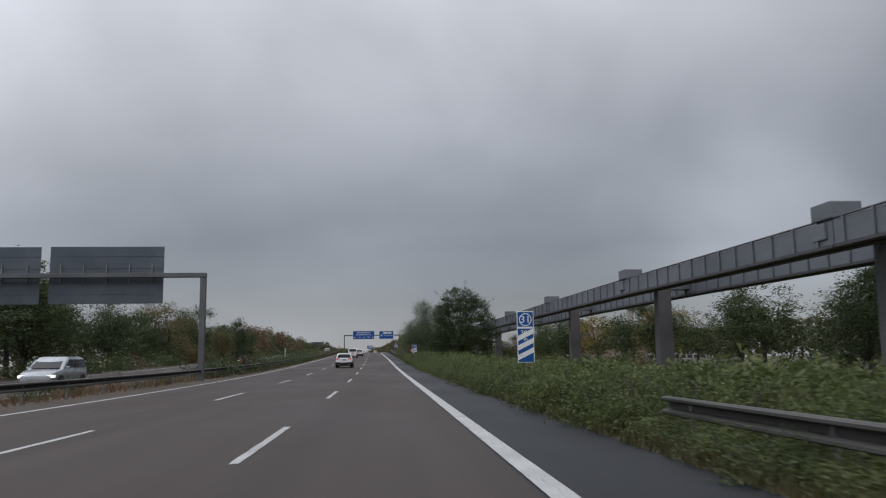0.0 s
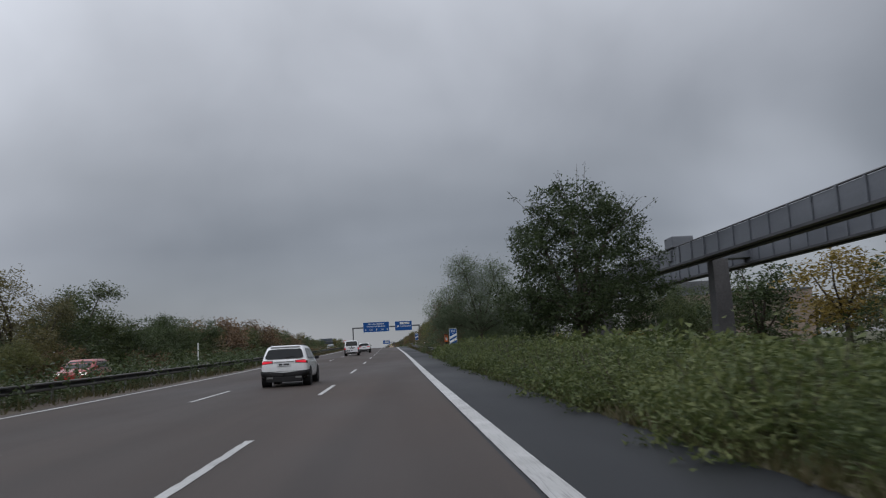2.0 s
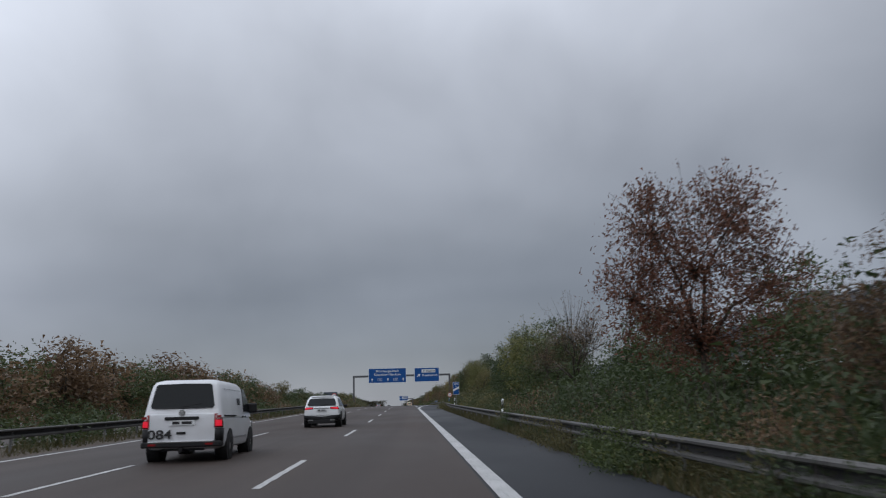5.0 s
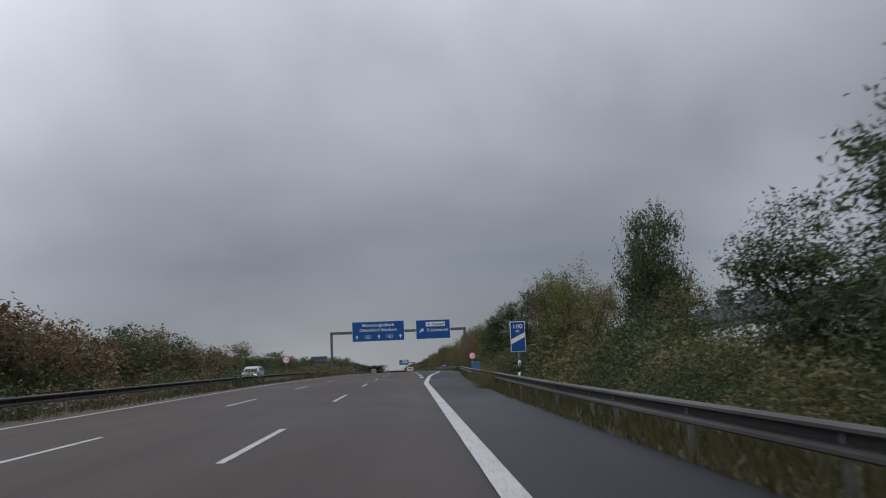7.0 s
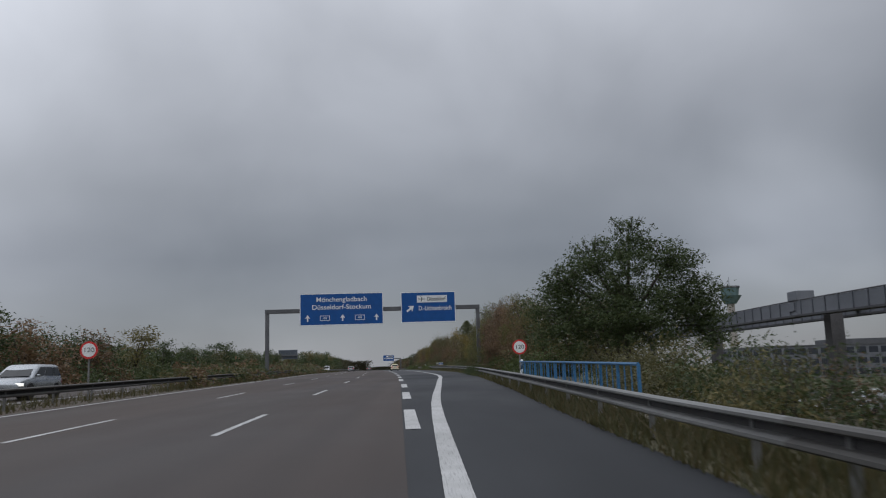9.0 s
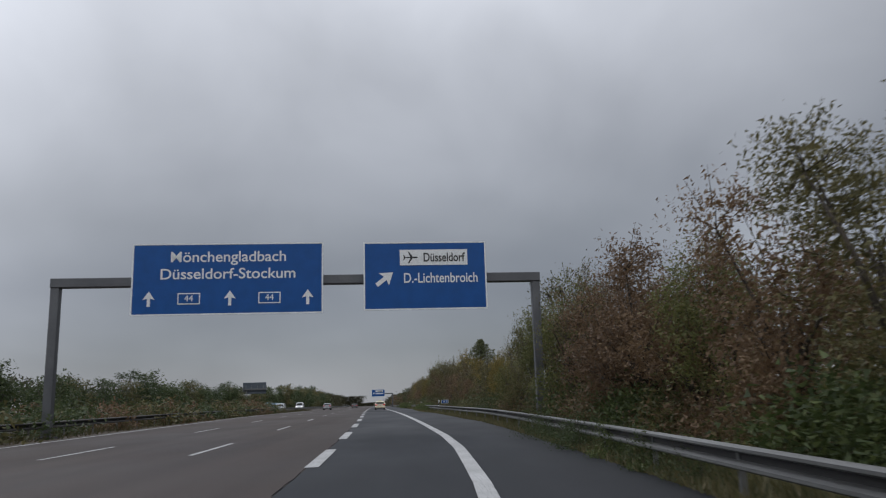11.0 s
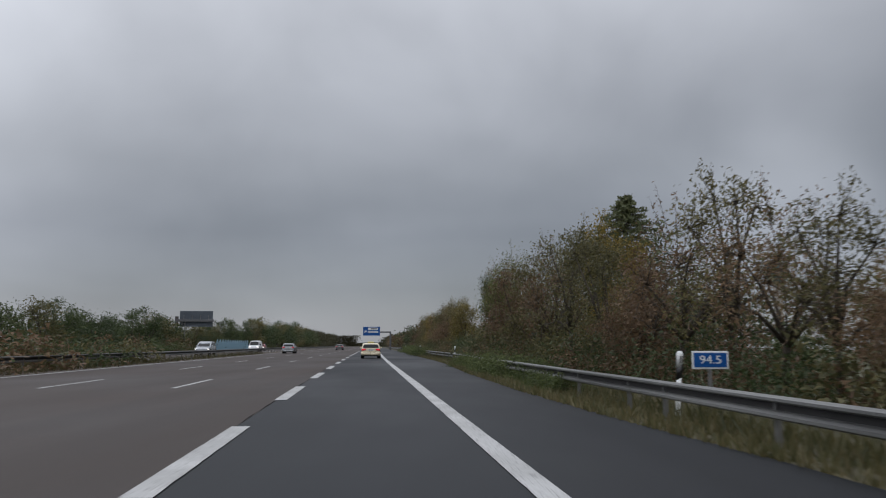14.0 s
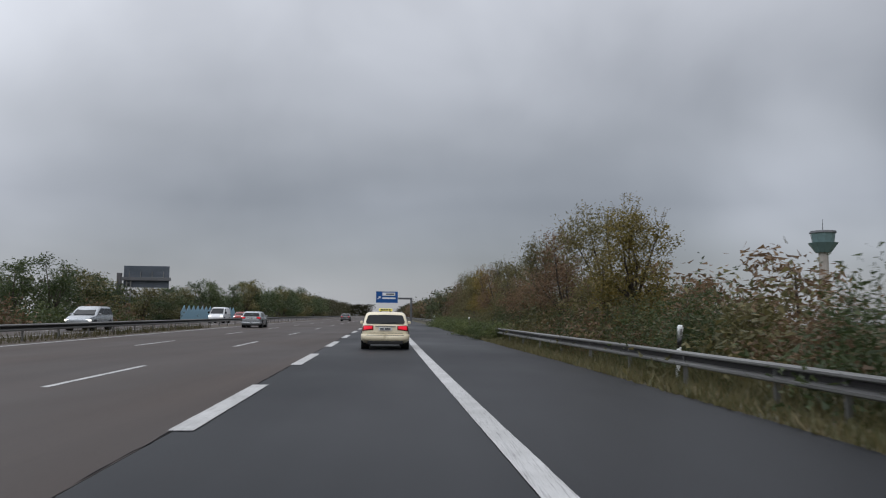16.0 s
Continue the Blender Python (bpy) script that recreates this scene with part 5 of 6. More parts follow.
# ---- suspended monorail ----
MONO = pl([(-100, 15.1), (196, 15.1), (260, 20.5), (337, 27.0), (460, 37.0)])
MONO_Z = pl([(-100, 5.0), (40, 5.0), (65, 5.2), (90, 5.52), (115, 5.7), (138, 5.74), (150, 5.84), (165, 5.94), (185, 5.92), (205, 5.95), (260, 6.55), (310, 7.5), (337, 7.95), (460, 8.8)])
def mono_point(off, y, z):
    d = (MONO(y + 1) + CX(y + 1) - MONO(y - 1) - CX(y - 1)) / 2
    return Vector((CX(y) + MONO(y) + off, y - off * d, MONO_Z(y) + z))
def girder(off, y0, y1):
    g = tagged(new("monorail_girder"), "grey riveted steel box girder of a suspended monorail", "monorail girder", group="monorail girders")
    sec = [(-.5, .12), (-.5, 1.02), (-.42, 1.07), (.42, 1.07), (.5, 1.02), (.5, .12)]
    ys = np.linspace(y0, y1, max(2, int((y1 - y0) / 6) + 1)); vs, fs = [], []
    for y in ys: vs += [mono_point(off + a, y, b) for a, b in sec]
    n = len(sec)
    for i in range(len(ys) - 1):
        for j in range(n): fs.append((i * n + j, (i + 1) * n + j, (i + 1) * n + (j + 1) % n, i * n + (j + 1) % n))
    fs += [tuple(range(n)), tuple(reversed(range((len(ys) - 1) * n, len(ys) * n)))]
    me = bpy.data.meshes.new("web"); me.from_pydata(vs, [], fs); finish("web", me, M_GIRDER, g)
    vs, fs = [], []
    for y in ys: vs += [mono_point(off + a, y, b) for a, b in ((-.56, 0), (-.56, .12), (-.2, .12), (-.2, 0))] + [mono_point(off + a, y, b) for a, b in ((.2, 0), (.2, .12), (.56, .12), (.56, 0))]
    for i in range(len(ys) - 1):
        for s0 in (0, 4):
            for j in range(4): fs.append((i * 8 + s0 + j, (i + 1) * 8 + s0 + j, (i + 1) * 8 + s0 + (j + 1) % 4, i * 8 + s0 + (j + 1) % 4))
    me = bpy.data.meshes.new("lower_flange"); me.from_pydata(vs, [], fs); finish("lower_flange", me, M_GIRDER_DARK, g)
    rib = None; y = y0 + 1.0
    while y < y1:
        for sx in (-1, 1):
            m = Matrix.Translation(mono_point(off + sx * .53, y, 0))
            if rib is None:
                rib = part("rib", boxes((-.04, .04, -.07, .07, .12, 1.1)), M_GIRDER, g); rib.matrix_basis = m
            else: twin(rib, m, g)
        y += 1.77
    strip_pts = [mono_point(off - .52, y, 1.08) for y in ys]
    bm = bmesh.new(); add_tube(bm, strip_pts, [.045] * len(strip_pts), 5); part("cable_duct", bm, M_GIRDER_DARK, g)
bounds = [14.8 + 24.75 * i for i in range(18)]
for a, b in zip(bounds, bounds[1:]):
    for off in (0, 4.5): girder(off, a + .03, b - .03)
for i in range(1, 17):
    y = 40.4 + 24.75 * (i - 1); c = mono_point(2.25, y, 0); z0 = -0.3
    p = tagged(new("monorail_pylon"), "dark grey pylon with a cross arm carrying both monorail girders", "pylon", group="monorail pylons")
    p.matrix_basis = Matrix.Translation((c.x, c.y, 0))
    bm = bmesh.new(); zt = c.z + .5
    add_tube(bm, [(0, 0, z0), (0, 0, zt)], [.70, .62], 4); bmesh.ops.rotate(bm, verts=bm.verts, cent=(0, 0, 0), matrix=Matrix.Rotation(radians(45), 3, "Z"))
    part("column", bm, M_PYLON, p)
    part("neck", boxes((-.44, .44, -.4, .4, zt, c.z + 1.0)), M_PYLON, p)
    part("cross_arm", boxes((-2.85, 2.85, -.45, .45, c.z + .35, c.z + .98), bevel=.04), M_GIRDER, p)
    for sx in (-1, 1):
        part("hanger", boxes((sx * 2.25 - .62, sx * 2.25 + .62, -.95, .4, c.z + 1.07, c.z + 1.72), bevel=.05), M_GIRDER, p)

# ---- buildings, tower and car park on the low ground ----
def building(x, y, w, d, h, floors, cols, mat, label):
    g = tagged(new("building"), label, "building", group="airport buildings")
    g.matrix_basis = Matrix.Translation((CX(y) + x, y, -.1))
    part("wall", boxes((-w / 2, w / 2, -d / 2, d / 2, 0, h)), mat, g)
    part("roof", boxes((-w / 2 - .2, w / 2 + .2, -d / 2 - .2, d / 2 + .2, h, h + .35)), M_GANTRY, g)
    part("plant_room", boxes((-w / 5, w / 8, -d / 5, d / 5, h + .35, h + 2.0)), M_GANTRY, g)
    first = None; fh = h / floors
    for fl in range(floors):
        for side in (0, 1):
            n = cols if side == 0 else max(2, int(cols * d / w))
            for k in range(n):
                if side == 0: m = Matrix.Translation((-w / 2 + w * (k + .5) / n, -d / 2, fl * fh + fh * .55))
                else: m = Matrix.Translation((-w / 2, -d / 2 + d * (k + .5) / n, fl * fh + fh * .55)) @ Matrix.Rotation(radians(90), 4, "Z")
                if first is None:
                    first = part("window", boxes((-.38 * w / cols, .38 * w / cols, -.05, .05, -.28 * fh, .28 * fh)), M_WINDOW, g); first.matrix_basis = m
                else: twin(first, m, g)
def hall(x, y, turn, w, d, h):
    """A long flat-roofed hall of cladding panels with one strip of low windows; x, y is its far corner."""
    g = tagged(new("hall"), "long low tan hall with flat roof and window strip", "building")
    g.matrix_basis = Matrix.Translation((x, y, -.1)) @ Matrix.Rotation(turn, 4, "Z")
    part("wall", boxes((0, w, -d, 0, 0, h + .1)), M_CLADDING, g)
    part("roof", boxes((-.12, w + .12, -d - .12, .12, h, h + .22), bevel=.03), M_GIRDER, g)
    seam = None; pane = None
    for k in range(1, int(d / 2)):
        m = Matrix.Translation((-.015, -2.0 * k, 0))
        if seam is None: seam = part("seam", boxes((-.02, .02, -.03, .03, .1, h - .02)), M_GIRDER, g); seam.matrix_basis = m
        else: twin(seam, m, g)
    for k in range(int(d / 4)):
        m = Matrix.Translation((0, -2.0 - 4.0 * k, h - 2.75))
        if pane is None: pane = part("window", boxes((-.04, .04, -1.5, 1.5, -.42, .42)), M_WINDOW, g); pane.matrix_basis = m
        else: twin(pane, m, g)
        part("sill", boxes((-.1, .02, -2.0 - 4.0 * k - 1.55, -2.0 - 4.0 * k + 1.55, h - 3.25, h - 3.18)), M_GIRDER, g)
    part("plant_room", boxes((2.0, 6.0, -26, -21, h + .12, h + 1.9), bevel=.05), M_GANTRY, g)
hall(34.7, 222.0, radians(-6.1), 18, 28, 7.35)
building(150, 520, 90, 30, 9.0, 3, 26, M_GIRDER, "long grey office building with rows of windows")
building(175, 470, 50, 30, 15.0, 5, 14, M_CONCRETE, "pale office block at the edge of the airport")
t = tagged(new("control_tower"), "airport control tower with a wide green glass cab", "tower")
t.matrix_basis = Matrix.Translation((328, 1100, 0)) @ Matrix.Diagonal((.85, .85, 1.17, 1))
def octagon(z0, z1, r0, r1):
    bm = bmesh.new(); add_tube(bm, [(0, 0, z0), (0, 0, z1)], [r0, r1], 10); return bm
part("shaft", octagon(0, 56, 5, 4.5), M_CONCRETE, t)
part("platform", octagon(56, 63, 7, 14), M_TOWER, t)
part("cab", octagon(63, 70, 10, 11.5), M_TOWER, t)
part("roof", octagon(70, 71.5, 12.5, 12), M_GANTRY, t)
part("mast", octagon(71.5, 80, .4, .2), M_GANTRY, t)
tagged(strip("parking_lot", 40, 78, 345, 440, 0, M_DARK), "asphalt car park below the motorway", "car park", kind="structure")
for o in bpy.data.objects:
    if o.name == "parking_lot":
        for v in o.data.vertices: v.co.z = -.02
def street_lamp(x, y, top):
    g = GZ(x, y); h = CZ(y) + top - g
    l = tagged(new("street_lamp"), "thin grey street lamp with a short arm", "street lamp"); l.matrix_basis = Matrix.Translation((CX(y) + x, y, g))
    bm = bmesh.new(); add_tube(bm, [(0, 0, -.3), (0, 0, h * .5), (0, 0, h)], [.11, .085, .06], 8); part("pole", bm, M_GANTRY, l)
    bm = bmesh.new(); add_tube(bm, [(0, 0, h - .05), (-.5, 0, h + .04), (-1.0, 0, h + .05)], [.04, .035, .03], 6); part("arm", bm, M_GANTRY, l)
    part("lantern", boxes((-1.6, -.9, -.14, .14, h, h + .12), bevel=.04), M_GANTRY, l)
street_lamp(19.4, 310, 4.84)
# pale pointed panels beside the opposite carriageway
for k in range(14):
    y = 588 + 3.4 * k; c = tagged(new("screen_panel"), "pale blue pointed screen panel behind the median", "screen", group="pale blue screen panels")
    c.matrix_basis = at(-33.0, y, -.3, radians(80))
    bm = bmesh.new(); bm.faces.new([bm.verts.new(v) for v in ((-1.2, 0, 0), (1.2, 0, 0), (1.2, 0, 1.7), (0.2, 0, 2.9), (-1.2, 0, 1.7))])
    r = bmesh.ops.extrude_face_region(bm, geom=bm.faces[:]); bmesh.ops.translate(bm, verts=[v for v in r["geom"] if isinstance(v, bmesh.types.BMVert)], vec=(0, .06, 0))
    part("pane", bm, M_PALEBLUE, c); part("foot", boxes((-.08, .08, -.1, .14, -.8, .3)), M_ZINC, c)

# ---- vehicles ----
def wheel(parent, x, y, r, w, rimmat):
    s = 1 if x > 0 else -1
    bm = bmesh.new(); prof = [(r * .62, .0), (r * .93, .0), (r, .04), (r, w - .04), (r * .93, w), (r * .62, w)]; n = 24; rings = []
    for k in range(n):
        a = 6.28318 * k / n; rings.append([bm.verts.new((x - s * q, y + math.cos(a) * p, r + math.sin(a) * p)) for p, q in prof])
    for k in range(n):
        for j in range(len(prof) - 1): bm.faces.new((rings[k][j], rings[k][j + 1], rings[(k + 1) % n][j + 1], rings[(k + 1) % n][j]))
    wh = part("wheel", bm, M_TYRE, parent, smooth=True)
    bm = bmesh.new()
    for k in range(10):
        add_box(bm, 0, .03, -.035, .035, .04, r * .6, m=Matrix.Translation((x - s * .045 - .015, y, r)) @ Matrix.Rotation(6.28318 * k / 10, 4, "X"))
    bmesh.ops.create_cone(bm, cap_ends=True, segments=20, radius1=.09, radius2=.09, depth=.05, matrix=Matrix.Translation((x - s * .03, y, r)) @ Matrix.Rotation(radians(90), 4, "Y"))
    part("rim", bm, rimmat, wh)
    bm = bmesh.new(); bmesh.ops.create_cone(bm, cap_ends=True, segments=20, radius1=r * .6, radius2=r * .6, depth=.02, matrix=Matrix.Translation((x - s * .1, y, r)) @ Matrix.Rotation(radians(90), 4, "Y"))
    part("hub", bm, M_TRIM, wh)
def loft(rings, open_foot=False):
    bm = bmesh.new(); rs = [[bm.verts.new(v) for v in ring] for ring in rings]; n = len(rs[0])
    for a, b in zip(rs, rs[1:]):
        for k in range(n): bm.faces.new((a[k], a[(k + 1) % n], b[(k + 1) % n], b[k]))
    if not open_foot: bm.faces.new(rs[0][::-1])
    bm.faces.new(rs[-1])
    bmesh.ops.recalc_face_normals(bm, faces=bm.faces)
    return bm
def body_ring(y, zb, zt, w):
    h = zt - zb
    half = [(0, zb), (w * .78, zb), (w * .95, zb + .05), (w * .995, zb + h * .25), (w, zb + h * .5), (w * .985, zb + h * .78), (w * .95, zb + h * .95), (w * .86, zt + .01), (0, zt + .03)]
    return [(x, y, z) for x, z in half] + [(-x, y, z) for x, z in half[-2:0:-1]]
def cab_ring(y0, y1, w, z, c=.12):
    c2 = min(c * 1.6, (y1 - y0) * .3)
    pts = [(-w + c, y0), (0, y0 - .03), (w - c, y0), (w - c * .3, y0 + c2 * .3), (w, y0 + c2), (w, (y0 + y1) / 2), (w, y1 - c2), (w - c * .3, y1 - c2 * .3), (w - c, y1), (0, y1 + .04), (-w + c, y1), (-w + c * .3, y1 - c2 * .3), (-w, y1 - c2), (-w, (y0 + y1) / 2), (-w, y0 + c2), (-w + c * .3, y0 + c2 * .3)]
    return [(x, y, z) for x, y in pts]
def quad_panel(pts, out, thick=.012):
    bm = bmesh.new(); a = [bm.verts.new(Vector(p) + Vector(out) * .004) for p in pts]; b = [bm.verts.new(Vector(p) + Vector(out) * (.004 + thick)) for p in pts]; n = len(a)
    bm.faces.new(b); bm.faces.new(a[::-1])
    for k in range(n): bm.faces.new((a[k], a[(k + 1) % n], b[(k + 1) % n], b[k]))
    bmesh.ops.recalc_face_normals(bm, faces=bm.faces)
    return bm
def ring_width(f): return float(np.interp(f, [0, .06, .25, .5, .78, .95, 1], [.80, .95, .995, 1, .985, .95, .90]))
def skin(stations, reach, z, out):
    """The point of the body's side at the height z, `reach` metres round from the middle of the tail, `out` proud of the sheet."""
    line = [(0.0, stations[0][0])] + [(w * ring_width(min(max((z - zb) / (zt - zb), 0), 1)), y) for y, zb, zt, w in stations]
    for a, b in zip(line, line[1:]):
        d = math.hypot(b[0] - a[0], b[1] - a[1])
        if reach <= d or b is line[-1]:
            k = reach / d; nx, ny = (b[1] - a[1]) / d, -(b[0] - a[0]) / d
            return a[0] + (b[0] - a[0]) * k + nx * out, a[1] + (b[1] - a[1]) * k + ny * out
        reach -= d
def lamp_patch(stations, r0, r1, low, high, side, out=.014):
    """A lens that follows the body round its corner; low and high are heights at the inner and the outer end."""
    bm = bmesh.new(); nr, nz = 9, 3; front, back = [], []
    for i in range(nr):
        f = i / (nr - 1); za, zb = low[0] + (low[1] - low[0]) * f, high[0] + (high[1] - high[0]) * f; front.append([]); back.append([])
        for j in range(nz):
            z = za + (zb - za) * j / (nz - 1)
            for rows, o in ((front, out), (back, -.02)):
                x, y = skin(stations, r0 + (r1 - r0) * f, z, o); rows[-1].append(bm.verts.new((side * x, y, z)))
    for g in (front, back):
        for i in range(nr - 1):
            for j in range(nz - 1): bm.faces.new((g[i][j], g[i + 1][j], g[i + 1][j + 1], g[i][j + 1]))
    for i in range(nr - 1):
        for j in (0, nz - 1): bm.faces.new((front[i][j], front[i + 1][j], back[i + 1][j], back[i][j]))
    for i in (0, nr - 1):
        for j in range(nz - 1): bm.faces.new((front[i][j], front[i][j + 1], back[i][j + 1], back[i][j]))
    bmesh.ops.recalc_face_normals(bm, faces=bm.faces)
    return bm
def car(name, label, L, W, H, belt, stations, cab, paint, tail, r=.33, axles=None, low=None, panes=((.06, .48), (.52, .94)), rear_v=(.12, .86), tail_box=None, cladding=None, rimmat=None, facing_lamps=False, rails=False, plate_z=.82, bumper=(.30, .52)):
    """A car with its rear at y = 0, nose at y = L: lofted body, glazed cabin, lamps, wheels, bumpers, plate and mirrors."""
    root = tagged(new(name), label, "car", group="vehicles on the motorway"); w = W / 2
    b = part("body", loft([body_ring(*s) for s in stations]), paint, root, smooth=True)
    m = b.modifiers.new("edge", "BEVEL"); m.width, m.segments, m.limit_method = .02, 2, "ANGLE"
    y0, y1, r0, r1, wb, wr = cab
    zs = [(0, belt - .06), (.5, belt + (H - belt) * .5), (.80, H - .12), (.9, H - .065), (.95, H - .03), (.98, H - .01), (1.0, H)]
    rings = []
    for i, (v, z) in enumerate(zs):
        q = min(v, .9) / .9 if v < .9 else 1; inset = (0, 0, .005, .035, .09, .19, .36)[i]
        rings.append(cab_ring(y0 + (r0 - y0) * q + inset, y1 + (r1 - y1) * q - inset, wb + (wr - wb) * q - inset * .9, z, .1))
    c = part("cabin", loft(rings, True), paint, root, smooth=True)
    def rear_at(u, v): q = v; return ((wb + (wr - wb) * q - .07) * u, y0 + (r0 - y0) * q - .036, belt + (H - .09 - belt) * q)
    def front_at(u, v): q = v; return ((wb + (wr - wb) * q - .1) * u, y1 + (r1 - y1) * q + .012 + .035 * (1 - abs(u)), belt + (H - .09 - belt) * q)
    a, e = rear_v
    part("rear_window", quad_panel([rear_at(-.9, a), rear_at(0, a - .03), rear_at(.9, a), rear_at(.96, a + .14), rear_at(.95, e - .1), rear_at(.88, e), rear_at(0, e + .03), rear_at(-.88, e), rear_at(-.95, e - .1), rear_at(-.96, a + .14)], (0, -1, 0)), M_GLASS, c)
    part("windscreen", quad_panel([front_at(.95, .08), front_at(0, .06), front_at(-.95, .08), front_at(-.92, .92), front_at(0, .94), front_at(.92, .92)], (0, 1, .3)), M_GLASS, c)
    for sx in (-1, 1):
        for f0, f1 in panes:
            def side_at(f, v): ya = y0 + (r0 - y0) * v + .18; yb = y1 + (r1 - y1) * v - .18; return (sx * (wb + (wr - wb) * v + .004), ya + (yb - ya) * f, belt + (H - .09 - belt) * v)
            part("side_window", quad_panel([side_at(f0, .1), side_at(f1, .1), side_at(f1, .88), side_at(f0, .88)], (sx, 0, .1)), M_GLASS, c)
        mm = part("mirror", boxes((min(sx * (w - .02), sx * (w + .15)), max(sx * (w - .02), sx * (w + .15)), y1 - .55, y1 - .43, belt - .01, belt + .12), bevel=.03), paint if paint not in (M_VANWHITE, M_CARWHITE) else M_TRIM, root)
        tb = tail_box or (.62, .98, .70, .92)
        mid = (tb[2] + tb[3]) / 2
        lp = part("tail_lamp", lamp_patch(stations, w * tb[0], w * 1.08, (mid - .25 * (tb[3] - tb[2]), tb[2]), (tb[3] - .01, tb[3] + .01), sx), M_LENSRED, root, "dark red wrap-round lens", smooth=True)
        if tail is M_TAIL: part("lit_band", lamp_patch(stations, w * (tb[0] + .05), w * .9, (mid - .01, mid - .06), (tb[3] - .035, tb[3] - .03), sx, .02), tail, lp, "glowing red lamp")
        part("headlamp", boxes((min(sx * w * .55, sx * w * .93), max(sx * w * .55, sx * w * .93), L - .3, L - .02, .62, .76), bevel=.03), M_HEAD if facing_lamps else M_CHROME, root)
        part("door_handle", boxes((min(sx * w, sx * (w + .025)), max(sx * w, sx * (w + .025)), y1 - 1.75, y1 - 1.55, belt - .14, belt - .10)), paint, root)
        if rails: part("roof_rail", boxes((sx * (wr - .13) - .015, sx * (wr - .13) + .015, r0 + .35, r1 - .3, H - .05, H + .012), bevel=.006), M_CHROME, c)
    for sx in (-1, 1): part("bumper", lamp_patch(stations, .0, w * 1.25, (bumper[0], bumper[0]), (bumper[1], bumper[1] + (.1 if cladding else .02)), sx, .045), cladding or paint, root, smooth=True)
    part("bumper_crease", boxes((-w * .78, w * .78, -.05, -.04, bumper[1] - .03, bumper[1] - .015)), M_TRIM, root)
    part("diffuser", boxes((-w * .74, w * .74, -.052, .2, .2, bumper[0] + (.05 if cladding else .0)), bevel=.025), M_TRIM, root)
    part("hatch_seam", boxes((-w * .74, w * .74, -.006, .004, bumper[1] + .05, bumper[1] + .06)), M_TRIM, root)
    part("rear_wiper", quad_panel([rear_at(-.1, a + .04), rear_at(-.02, a + .02), rear_at(.5, a + .12), rear_at(.5, a + .15)], (0, -2, .3)), M_TRIM, c)
    pz = plate_z
    p = part("number_plate", boxes((-.26, .26, -.05, -.02, pz - .055, pz + .055)), M_PLATE, root)
    part("plate_bar", boxes((-.2, -.06, -.055, -.049, pz - .03, pz + .03), (-.02, .2, -.055, -.049, pz - .03, pz + .03)), M_BLACK, p)
    part("trim_strip", boxes((-.4, .4, -.045, -.01, pz + .09, pz + .12)), M_CHROME, root)
    for ya in (axles or (.85, L - .85)):
        for sx in (-1, 1):
            bm = bmesh.new(); bmesh.ops.create_cone(bm, cap_ends=True, segments=28, radius1=r + .07, radius2=r + .07, depth=.3, matrix=Matrix.Translation((sx * (w - .135), ya, r + .02)) @ Matrix.Rotation(radians(90), 4, "Y"))
            part("wheel_arch", bm, M_TRIM, root)
            wheel(root, sx * (w + .02), ya, r, .22, rimmat or M_RIM)
    return root
def wagon_stations(L, w, belt, hood, zb=.22):
    return [(0.0, zb + .16, belt - .05, w * .80), (.025, zb + .10, belt - .02, w * .88), (.09, zb + .05, belt, w * .945), (.3, zb, belt + .01, w * .985), (L * .35, zb - .02, belt, w), (L * .6, zb - .02, belt - .01, w), (L * .72, zb - .02, hood + .06, w * .99), (L * .88, zb, hood - .03, w * .96), (L * .97, zb + .05, hood - .14, w * .88), (L, zb + .14, hood - .3, w * .78)]
def wrap_cab(L, w, back, roof_back, roof_front, front): return (back, front, roof_back, roof_front, w * .955, w * .83)
taxi = car("taxi", "cream-coloured estate taxi with lit tail lamps", 4.87, 1.85, 1.47, .98, wagon_stations(4.87, .925, .98, .92), wrap_cab(4.87, .925, .04, .42, 2.7, 3.55), M_CREAM, M_TAIL, tail_box=(.50, .99, .70, .94), panes=((.0, .26), (.3, .62), (.66, .97)), rear_v=(.07, .9), rails=True, plate_z=.80, bumper=(.34, .58))
taxi.matrix_basis = at(2.25, 479.6)
ts = part("roof_sign", boxes((-.28, .28, 1.54, 1.60, 1.50, 1.61), bevel=.02), M_TAXISIGN, taxi, "yellow taxi roof sign")
part("sign_foot", boxes((-.24, -.16, 1.54, 1.60, 1.455, 1.505), (.16, .24, 1.54, 1.60, 1.455, 1.505)), M_TRIM, ts)
part("sign_lettering", boxes((-.2, -.12, 1.534, 1.54, 1.53, 1.585), (-.09, -.01, 1.534, 1.54, 1.53, 1.585), (.02, .09, 1.534, 1.54, 1.53, 1.585), (.13, .2, 1.534, 1.54, 1.53, 1.585)), M_BLACK, ts)
suv = car("suv", "white sport utility vehicle with dark lower cladding", 4.66, 1.89, 1.64, 1.06, wagon_stations(4.66, .945, 1.06, 1.04, .34), (.06, 3.4, .48, 2.6, .945 * .95, .945 * .77), M_CARWHITE, M_TAIL, r=.36, tail_box=(.46, .99, .90, 1.05), cladding=M_TRIM, rails=True, plate_z=.88, bumper=(.36, .56), rear_v=(.14, .86))
suv.matrix_basis = at(-5.8, 126.6)
part("rear_spoiler", boxes((-.58, .58, .40, .72, 1.565, 1.605), bevel=.018), M_CARWHITE, suv)
part("exhaust_trim", boxes((-.68, -.44, -.075, -.02, .34, .41), (.44, .68, -.075, -.02, .34, .41)), M_ZINC, suv)
